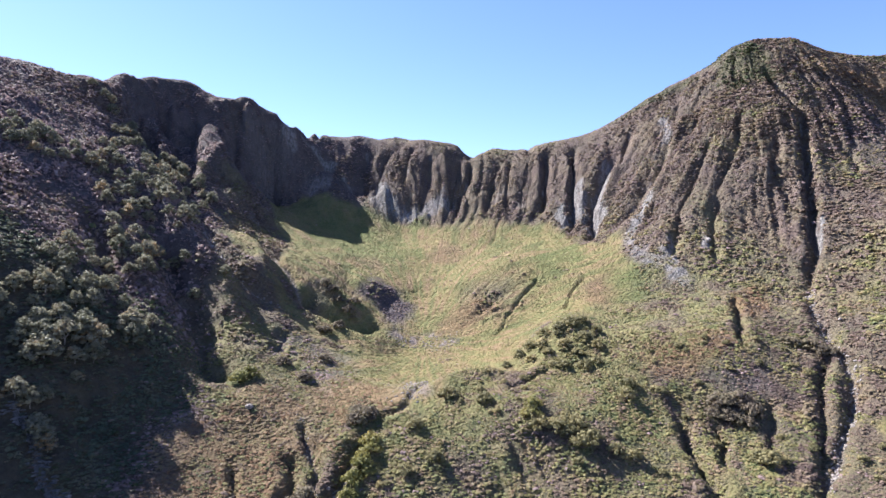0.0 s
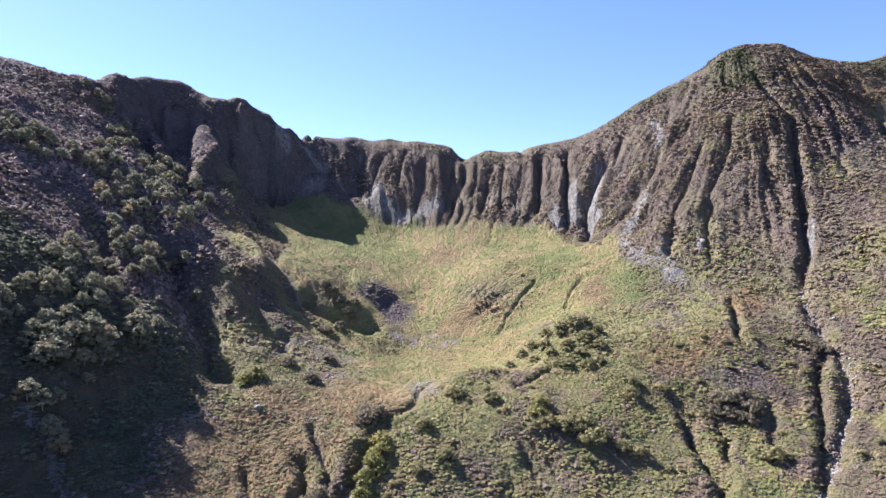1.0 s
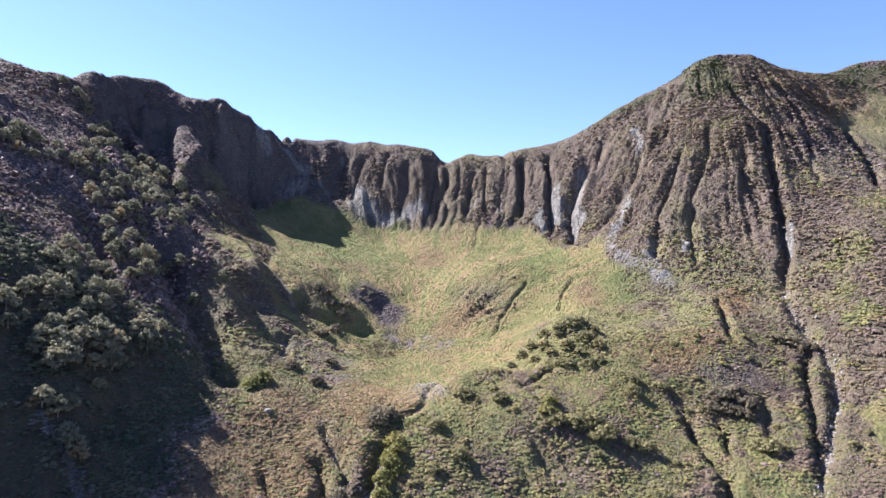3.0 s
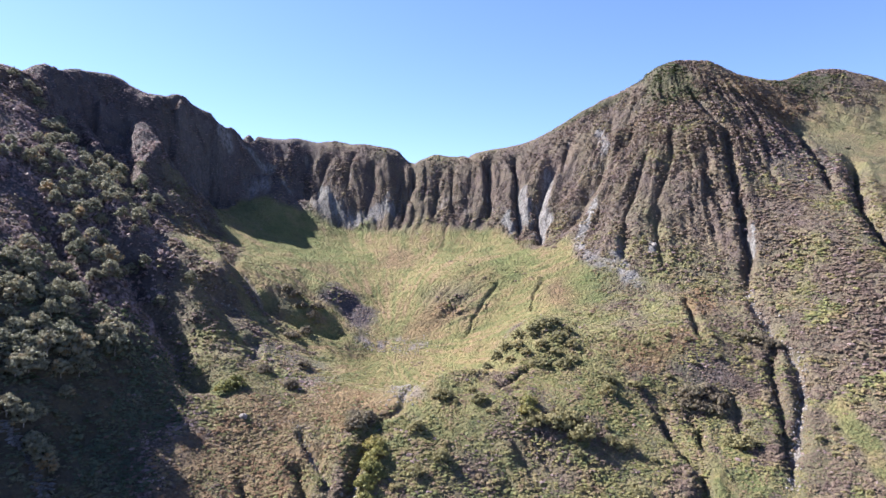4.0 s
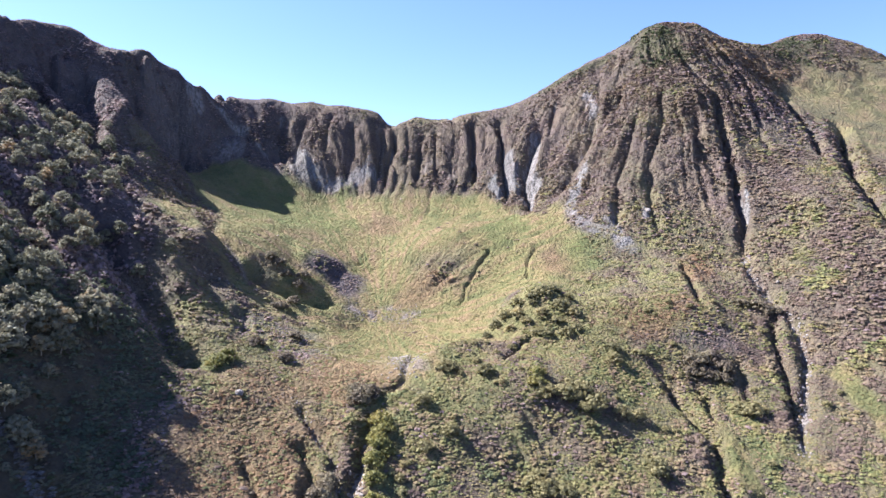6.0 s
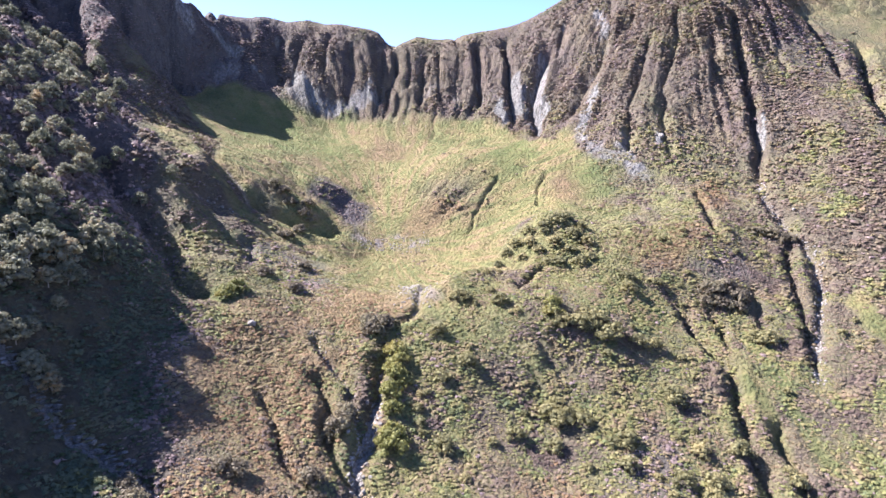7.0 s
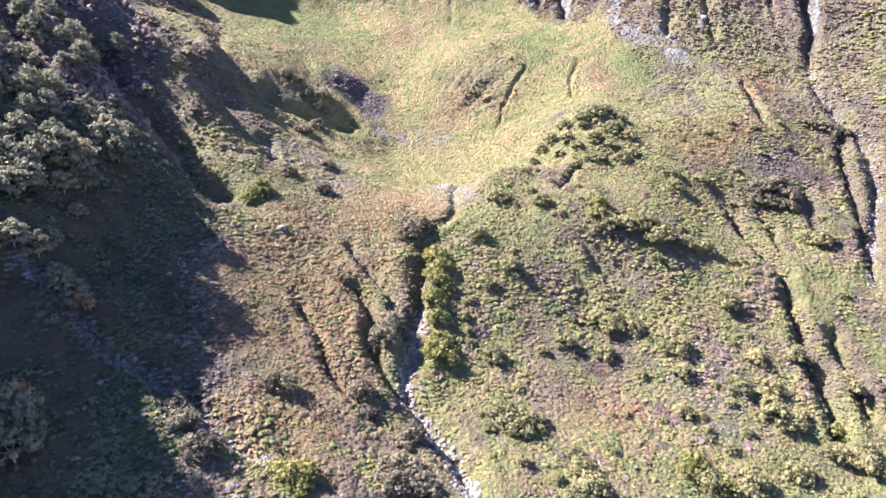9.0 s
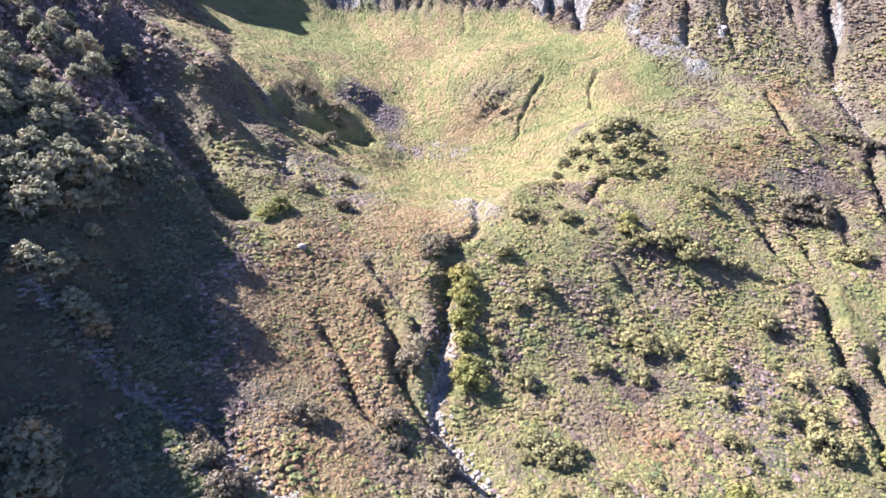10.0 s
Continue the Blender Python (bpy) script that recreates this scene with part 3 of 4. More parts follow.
STATIONS = np.array([p for row in (CREST_WEST, [(x, y, z + 1.5) for x, y, z in CREST_HEAD + CREST_EAST], WALL_FOOT, WALL_LOW, BASIN_HEAD, BASIN_UPPER, BASIN_LOWER, BASIN_MOUTH, BENCH, APRON_HIGH,
                                   APRON_MID, APRON_LOW, APRON_FOOT, VALLEY, VALLEY_LOW, WALL_FACE, EAST_FACE) for p in row]
                    + [(x, y + far, z - fall) for row in (CREST_WEST, CREST_HEAD, CREST_EAST) for x, y, z in row[::2] for far, fall in ((45, 30), (160, 105))]
                    + [(-300, 330, 215), (-330, 250, 190), (-300, 100, 130), (350, 350, 165), (420, 400, 190), (330, 250, 105), (0, -60, -75), (200, -60, -60)], dtype=float)
BEND = 6.0


def fit_land():
    n = len(STATIONS)
    gap = np.linalg.norm(STATIONS[:, None, :2] - STATIONS[None, :, :2], axis=2)
    a = np.zeros((n + 3, n + 3))
    a[:n, :n] = -np.sqrt(gap ** 2 + BEND ** 2) + np.eye(n) * 0.3
    flat = np.c_[np.ones(n), STATIONS[:, :2] / 100]
    a[:n, n:], a[n:, :n] = flat, flat.T
    return np.linalg.solve(a, np.r_[STATIONS[:, 2], 0, 0, 0])


WEIGHTS = fit_land()


def base_height(x, y):
    """The smooth height and its two slopes."""
    z = WEIGHTS[-3] + WEIGHTS[-2] * x / 100 + WEIGHTS[-1] * y / 100
    gx, gy = np.full(x.shape, WEIGHTS[-2] / 100), np.full(x.shape, WEIGHTS[-1] / 100)
    for (sx, sy, _), w in zip(STATIONS, WEIGHTS):
        dx, dy = x - sx, y - sy
        r = np.sqrt(dx * dx + dy * dy + BEND ** 2)
        z -= w * r
        k = w / r
        gx -= k * dx
        gy -= k * dy
    return z, gx, gy


def along(x, y, line):
    """Distance from a broken line, and how far along it (0 to 1) the nearest place lies."""
    pts = np.array(line, float)
    runs = np.hypot(*np.diff(pts, axis=0).T)
    total, done = runs.sum(), 0.0
    best, where = np.full(x.shape, 1e9), np.zeros(x.shape)
    for (ax, ay), (bx, by), run in zip(pts[:-1], pts[1:], runs):
        t = np.clip(((x - ax) * (bx - ax) + (y - ay) * (by - ay)) / max(run * run, 1e-6), 0, 1)
        d = np.hypot(x - ax - t * (bx - ax), y - ay - t * (by - ay))
        near = d < best
        best, where = np.where(near, d, best), np.where(near, (done + t * run) / total, where)
        done += run
    return best, where


def carve(x, y, z, lines, bed, stony=None, sharp=1.5, ease=0.12):
    """Cuts gullies into z (or raises spurs); bed keeps how near each place is to a gully's floor."""
    wx, wy = x + 1.3 * rough(x, y, 9, 3, 71), y + 1.3 * rough(x, y, 9, 3, 83)
    for width, depth, line in lines:
        p = np.array(line, float)
        m = 4 * width + 4
        k = np.where((x > p[:, 0].min() - m) & (x < p[:, 0].max() + m) & (y > p[:, 1].min() - m) & (y < p[:, 1].max() + m))[0]
        d, s = along(wx[k], wy[k], line)
        u = d / width
        ends = step(-0.02, ease, s) * (1 - 0.75 * step(1 - ease, 1.02, s))
        z[k] -= depth * ends * (np.exp(-u ** sharp * 1.3) - 0.16 * np.exp(-(u - 2.1) ** 2 * 1.6))
        if depth > 0:
            bed[k] = np.maximum(bed[k], ends * np.exp(-(d / (0.35 * width)) ** 2))
            if stony is not None:
                stony[k] = np.maximum(stony[k], ends * np.exp(-(d / (0.38 * width)) ** 2))
    return z


def inside(x, y, ring, blur):
    """1 well inside a ring, 0 outside, with a soft edge."""
    odd = np.zeros(x.shape, bool)
    for (ax, ay), (bx, by) in zip(ring, ring[1:] + ring[:1]):
        odd ^= ((ay > y) != (by > y)) & (x < (bx - ax) * (y - ay) / (by - ay + 1e-12) + ax)
    d, _ = along(x, y, ring + ring[:1])
    return step(-blur, blur, np.where(odd, d, -d))


def land(x, y):
    """Height and cover of the ground at flat arrays of places."""
    z, gx, gy = base_height(x, y)
    grade = np.hypot(gx, gy)
    wild = step(0.72, 1.15, grade + 0.15 * rough(x, y, 25, 2, 5))
    # ribs that run down the walls, fanned about the basin and about the eastern summit
    t_basin, t_peak = np.arctan2(y - 320, x + 10), np.arctan2(y - 470, x - 225)
    r_basin, r_peak = np.hypot(y - 320, x + 10), np.hypot(y - 470, x - 225)
    east = step(95, 130, x)
    west = step(-95, -130, x)
    drift = 0.7 * rough(x, y, 30, 3, 31)
    def furrowed(u, v, seed):
        return 2 * np.abs(soft(u, v, seed)) - 0.8 + 0.5 * (2 * np.abs(soft(u * 2.3 + 7, v * 1.6, seed + 1)) - 0.8)
    rib_b, rib_p = furrowed(t_basin * 20 + drift, r_basin / 70, 41), furrowed(t_peak * 22 + drift, r_peak / 60, 43) + 0.45 * furrowed(t_peak * 58 + drift, r_peak / 40, 49)
    rib_w = furrowed((y + 0.9 * x) / 24 + drift, (x - y) / 90, 47)
    ribs = (1 - east) * ((1 - west) * rib_b + west * rib_w) + east * rib_p
    ridge_gap = along(x, y, [(a, b) for a, b, _ in CREST_WEST + CREST_HEAD + CREST_EAST])[0]
    ribs = ribs * step(2, 16, ridge_gap)
    far = step(100, 140, y) * (1 - step(505, 530, y))
    z = z + far * ((wild * (1 - west) * 1.7 + west * step(185, 230, y) * (1.0 + 1.5 * wild + step(365, 395, y) * (1.0 + 3.0 * wild))) * ribs + (0.5 + 1.3 * wild) * rough(x, y, 14, 4, 3) + 0.8 * wild * rough(x, y, 5, 3, 7) + 0.25 * rough(x, y, 4, 2, 9))
    bed = np.zeros(x.shape)
    stony = np.zeros(x.shape)
    z = carve(x, y, z, SPURS, bed, None, 2.0, 0.3)
    z = carve(x, y, z, WEST_RIBS, bed, None, 2.0, 0.3)
    for lines in (WEST_GULLIES, HEAD_GULLIES, EAST_GULLIES, PEAK_GULLIES[1:]):
        z = carve(x, y, z, lines, bed, None, 1.0)
    for lines in (WEST_SPUR_GULLIES[2:], APRON_RILLS[1:], BASIN_RILLS, RAVINES[3:], WEST_STREAMS[:1], HOLLOWS, NOTCHES):
        z = carve(x, y, z, lines, bed)
    for lines in (WEST_SPUR_GULLIES[:2], PEAK_GULLIES[:1], APRON_RILLS[:1], RAVINES[:3], WEST_STREAMS[1:]):
        z = carve(x, y, z, lines, bed, stony)
    away = np.maximum(np.maximum(np.abs(x - 40) - 420, np.abs(y - 260) - 420), 0)
    hills = -90 + 70 * rough(x, y, 420, 3, 13) + 8 * rough(x, y, 60, 3, 19)
    z = z + (hills - z) * step(0, 350, away)
    cover = {"grade": grade, "wild": wild, "bed": bed, "stony": stony}
    fray = 5 * rough(x, y, 16, 4, 23)
    meadow = inside(x + fray, y + fray, MEADOW, 4)
    cover["grass"] = np.maximum(meadow * (1 - wild), 0.55 * inside(x + 3 * fray, y + 2 * fray, EASTERN_GRASS, 14))
    for kind in ("rust", "heath", "lush", "scree", "pine"):
        cover[kind] = np.zeros(x.shape)
    for kind, cx, cy, a, b, turn in PATCHES:
        ca, sa = math.cos(radians(turn)), math.sin(radians(turn))
        u, v = ((x - cx) * ca + (y - cy) * sa) / a, ((y - cy) * ca - (x - cx) * sa) / b
        k = 1 - step(0.45, 1.45, np.hypot(u, v) + 0.5 * rough(x, y, 9, 4, 29))
        cover[kind] = np.maximum(cover[kind], k * ((0.95 if kind == "grass" or (kind == "heath" and cy == 344) else 0.55 if kind == "heath" else 0.7) if kind != "scree" else step(-0.1, 0.5, rough(x, y, 3, 3, 37) + 0.15)))
    outer = x + 74 + 0.28 * np.maximum(y - 220, 0)
    cover["west"] = step(0, -25, outer)
    # lower western valley, where the shade is deepened by darker colours
    cover["alder"] = step(-84, -98, x + 0.6 * fray) * (1 - step(232, 262, y + fray))
    cover["crag"] = np.zeros(x.shape)
    for broad, line in ROCK_FACES:
        cover["crag"] = np.maximum(cover["crag"], 1 - step(0.6, 1.5, along(x, y, line)[0] / broad + 0.7 * rough(x, y, 4, 3, 59)))
    # darkens the ground there too, as painted shade
    cover["pine"] = np.maximum(cover["pine"], 0.5 * cover["alder"])
    # western slope and bowl wall: blue-grey shade laid on as heath colour
    cover["heath"] = np.maximum(cover["heath"], 0.75 * cover["west"] * (1 - cover["alder"]) * step(-0.7, 0.3, rough(x, y, 30, 3, 33)))
    cover["heath"] = np.maximum(cover["heath"], 0.7 * step(395, 430, y) * step(-35, -70, x) * (1 - cover["grass"]))
    knoll = 1 - step(0.6, 1.3, np.hypot((x - 52) / 20, (y - 277) / 11) + 0.3 * rough(x, y, 9, 3, 63))
    cover["grass"] = cover["grass"] * (1 - knoll) * (1 - cover["heath"]) * (1 - 0.6 * cover["rust"])
    apron = (1 - step(262, 300, y)) * (1 - step(105, 150, x))
    cover["verdure"] = np.clip((1 - 0.5 * wild) * (0.42 + 0.35 * apron + 0.45 * rough(x, y, 45, 4, 53) + 0.45 * rough(x, y, 9, 3, 54)), 0, 1) * (1 - 0.3 * step(-30, -46, x) * (1 - step(250, 285, y))) * (1 - 0.35 * step(88, 125, x) * (1 - step(235, 270, y))) * (1 - cover["west"]) * (1 - 0.15 * step(125, 175, x)) * (1 - 0.5 * step(395, 425, y)) * (1 - 0.2 * step(295, 335, y))
    cover["streak"] = soft(t_basin * 26 + 0.6 * drift, r_basin / 22, 57) + 0.6 * soft(t_basin * 70 + drift, r_basin / 14, 58)
    return z, cover


def ground_axis(core_from, core_to, pitch, reach_low, reach_high):
    core = list(np.arange(core_from, core_to, pitch))
    low, high, s = [], [], pitch
    v = core_from
    while v > reach_low:
        s *= 1.14
        v -= s
        low.append(v)
    v, s = core[-1], pitch
    while v < reach_high:
        s *= 1.14
        v += s
        high.append(v)
    return np.array(low[::-1] + core + high)


def mesh_of(name, verts, faces, smooth=True):
    """A mesh from arrays: verts n x 3, faces a list of m x 3 or m x 4 index arrays."""
    me = bpy.data.meshes.new(name)
    me.vertices.add(len(verts))
    me.vertices.foreach_set("co", np.asarray(verts, np.float32).ravel())
    loops = np.concatenate([f.ravel() for f in faces])
    totals = np.concatenate([np.full(len(f), f.shape[1]) for f in faces])
    me.loops.add(len(loops))
    me.loops.foreach_set("vertex_index", loops.astype(np.int32))
    me.polygons.add(len(totals))
    me.polygons.foreach_set("loop_start", (np.cumsum(totals) - totals).astype(np.int32))
    me.polygons.foreach_set("use_smooth", np.full(len(totals), smooth))
    me.update(calc_edges=True)
    return me


XS, YS = ground_axis(-262, 330, 0.82, -2600, 2600), ground_axis(126, 512, 0.85, -2600, 2700)
GX, GY = (g.ravel() for g in np.meshgrid(XS, YS))
GZ, COVER = land(GX, GY)
WIDE, DEEP = len(XS), len(YS)
SLOPE_Y, SLOPE_X = np.gradient(GZ.reshape(DEEP, WIDE), YS, XS)
STEEP = np.hypot(SLOPE_X, SLOPE_Y).ravel()
foot_gap = along(GX, GY, [(a, b) for a, b, _ in WALL_FOOT])[0]
BOWL = step(-92, -104, GX) * step(400, 430, GY)
COVER["rock"] = np.clip((1 - 0.8 * BOWL) * step(1.9, 2.9, STEEP + 0.5 * rough(GX, GY, 6, 3, 62)) * (1 - step(0.6, 1.3, np.hypot((GX - 92) / 40, (GY - 375) / 40))) + (1 - 0.75 * BOWL) * step(3.2, 4.6, STEEP + 0.5 * rough(GX, GY, 6, 3, 61)) + 0.75 * step(0.4, 0.9, COVER["stony"]) * step(0.9, 1.3, COVER["grade"])
                        + 0.75 * (1 - 0.85 * BOWL) * step(1.05, 1.45, COVER["grade"] + 0.5 * rough(GX, GY, 11, 3, 67)) * (1 - step(2, 9, foot_gap)) * (GY > 280)
                        + COVER["crag"] * step(0.5, 1.0, STEEP), 0, 1)
COVER["scree"] = np.maximum(COVER["scree"], step(0.4, 0.85, COVER["stony"]) * (1 - COVER["rock"]) * 0.9)


def cover_at(name, x, y):
    g = COVER[name].reshape(DEEP, WIDE)
    i, j = np.clip(np.searchsorted(XS, x), 1, WIDE - 1), np.clip(np.searchsorted(YS, y), 1, DEEP - 1)
    return g[j, i]


def height_at(x, y):
    x, y = np.atleast_1d(np.asarray(x, float)), np.atleast_1d(np.asarray(y, float))
    g = GZ.reshape(DEEP, WIDE)
    i, j = np.clip(np.searchsorted(XS, x) - 1, 0, WIDE - 2), np.clip(np.searchsorted(YS, y) - 1, 0, DEEP - 2)
    u, v = (x - XS[i]) / (XS[i + 1] - XS[i]), (y - YS[j]) / (YS[j + 1] - YS[j])
    return (g[j, i] * (1 - u) + g[j, i + 1] * u) * (1 - v) + (g[j + 1, i] * (1 - u) + g[j + 1, i + 1] * u) * v


def build_ground():
    k = np.arange(DEEP * WIDE).reshape(DEEP, WIDE)
    quads = np.stack([k[:-1, :-1], k[:-1, 1:], k[1:, 1:], k[1:, :-1]], axis=-1).reshape(-1, 4)
    me = mesh_of("ground", np.c_[GX, GY, GZ], [quads])
    for name in ("grass", "rust", "heath", "lush", "scree", "rock", "verdure", "streak", "pine"):
        a = me.attributes.new(name, "FLOAT", "POINT")
        a.data.foreach_set("value", COVER[name].astype(np.float32))
    me.materials.append(LAND)
    tagged(new("ground", me), "mountain cirque with grassy floor, scrubby gullied walls and rocky ridge", "mountain", kind="structure")


build_ground()

# ---- plant and stone shapes ----
RNG = np.random.default_rng(7)


def ball(level):
    bm = bmesh.new()
    bmesh.ops.create_icosphere(bm, subdivisions=level, radius=1.0)
    v = np.array([q.co[:] for q in bm.verts])
    f = np.array([[q.index for q in g.verts] for g in bm.faces])
    bm.free()
    return v, f


BALL_1, BALL_2 = ball(1), ball(2)


def leaf_cards(centres, outward, size, rng, loose=0.4):
    """Small leaf sprays: bent quads that face loosely outward."""
    n = len(centres)
    nrm = outward + rng.normal(0, loose, (n, 3))
    nrm /= np.linalg.norm(nrm, axis=1)[:, None]
    a = np.cross(nrm, rng.normal(0, 1, (n, 3)))
    a /= np.linalg.norm(a, axis=1)[:, None]
    b = np.cross(nrm, a)
    s = size * rng.uniform(0.6, 1.3, (n, 1))
    v = np.stack([centres - a * s, centres - b * s * 0.7 + nrm * s * 0.25, centres + a * s, centres + b * s * 0.7 + nrm * s * 0.2], axis=1).reshape(-1, 3)
    return v, np.arange(4 * n).reshape(n, 4)


def tuft(rng, cards=14, card=0.42, high=0.4):
    """One shrub of unit half width: small leaf sprays over an uneven dome, and two bare twigs."""
    way = rng.normal(0, 1, (cards, 3))
    way[:, 2] = np.abs(way[:, 2]) * 0.9 + 0.1
    way /= np.linalg.norm(way, axis=1)[:, None]
    lobes = rng.normal(0, 1, (4, 3))
    lobes /= np.linalg.norm(lobes, axis=1)[:, None]
    swell = 0.72 + 0.36 * np.clip((way @ lobes.T).max(axis=1, keepdims=True), 0, 1)
    spot = way * (1, 1, high) * swell * rng.uniform(0.78, 1.06, (cards, 1))
    nrm = way + (0, 0, 0.8) + rng.normal(0, 0.3, (cards, 3))
    nrm /= np.linalg.norm(nrm, axis=1)[:, None]
    a = np.cross(nrm, rng.normal(0, 1, (cards, 3)))
    a /= np.linalg.norm(a, axis=1)[:, None]
    b = np.cross(nrm, a)
    size = card * rng.uniform(0.7, 1.3, (cards, 1))
    v = np.stack([spot - a * size - b * size * 0.6, spot + a * size - b * size * 0.6, spot + b * size * 1.1], axis=1).reshape(-1, 3)
    twigs = [(0, 0, -0.2), (0.06, 0, -0.2), tuple(spot[0]), tuple(spot[1])]
    tri = np.vstack([np.arange(3 * cards).reshape(cards, 3), np.array([(0, 1, 2), (0, 1, 3)]) + 3 * cards])
    return np.vstack([v, twigs]), tri, np.zeros((0, 4), int)


def strew(name, places, radii, shapes, mat, label, category, sink=0.05):
    """Many small plants or stones as one mesh."""
    z = height_at(places[:, 0], places[:, 1])
    parts_v, parts_t, parts_q, parts_r, base = [], [], [], [], 0
    pick = RNG.integers(0, len(shapes), len(places))
    tall = 1 + 0.8 * cover_at("west", places[:, 0], places[:, 1]) * (1 - step(330, 380, places[:, 1])) * step(200, 260, places[:, 1]) * (category == "scrub")
    for k, (v, tri, quad) in enumerate(shapes):
        idx = np.where(pick == k)[0]
        if not len(idx):
            continue
        turn = RNG.uniform(0, 6.283, len(idx))
        c, s = np.cos(turn)[:, None], np.sin(turn)[:, None]
        r = radii[idx][:, None]
        x = (v[None, :, 0] * c - v[None, :, 1] * s) * r + places[idx, 0][:, None]
        y = (v[None, :, 0] * s + v[None, :, 1] * c) * r + places[idx, 1][:, None]
        zz = v[None, :, 2] * r * tall[idx][:, None] * RNG.uniform(0.75, 1.2, (len(idx), 1)) + (z[idx] - sink * radii[idx])[:, None]
        parts_v.append(np.stack([x, y, zz], axis=-1).reshape(-1, 3))
        parts_r.append(np.clip(np.repeat(RNG.uniform(0, 1, len(idx)), len(v)) + RNG.normal(0, 0.06, len(idx) * len(v)), 0, 1))
        off = base + np.arange(len(idx))[:, None, None] * len(v)
        parts_t.append((tri[None] + off).reshape(-1, 3))
        if len(quad):
            parts_q.append((quad[None] + off).reshape(-1, 4))
        base += len(v) * len(idx)
    me = mesh_of(name, np.vstack(parts_v), [np.vstack(parts_t)] + ([np.vstack(parts_q)] if parts_q else []))
    tint = me.attributes.new("tint", "FLOAT", "POINT")
    tint.data.foreach_set("value", np.concatenate(parts_r).astype(np.float32))
    me.materials.append(mat)
    return tagged(new(name, me), label, category, kind="stuff")


def sow(count, x0, x1, y0, y1, keep):
    x, y = RNG.uniform(x0, x1, count), RNG.uniform(y0, y1, count)
    k = RNG.uniform(0, 1, count) < keep(x, y)
    return np.c_[x[k], y[k]]


def scrub_kind(x, y):
    """Which scrub grows at a place: chances of bare, brown, olive, rust, twigs."""
    bare = np.maximum.reduce([step(0.12, 0.4, cover_at("grass", x, y)) * 0.985, cover_at("rock", x, y) * 0.9, cover_at("scree", x, y), cover_at("bed", x, y) * 0.8])
    green, rust, heath = cover_at("verdure", x, y), cover_at("rust", x, y), cover_at("heath", x, y)
    lush = cover_at("lush", x, y)
    return bare, np.clip(green + lush, 0, 1), rust, heath


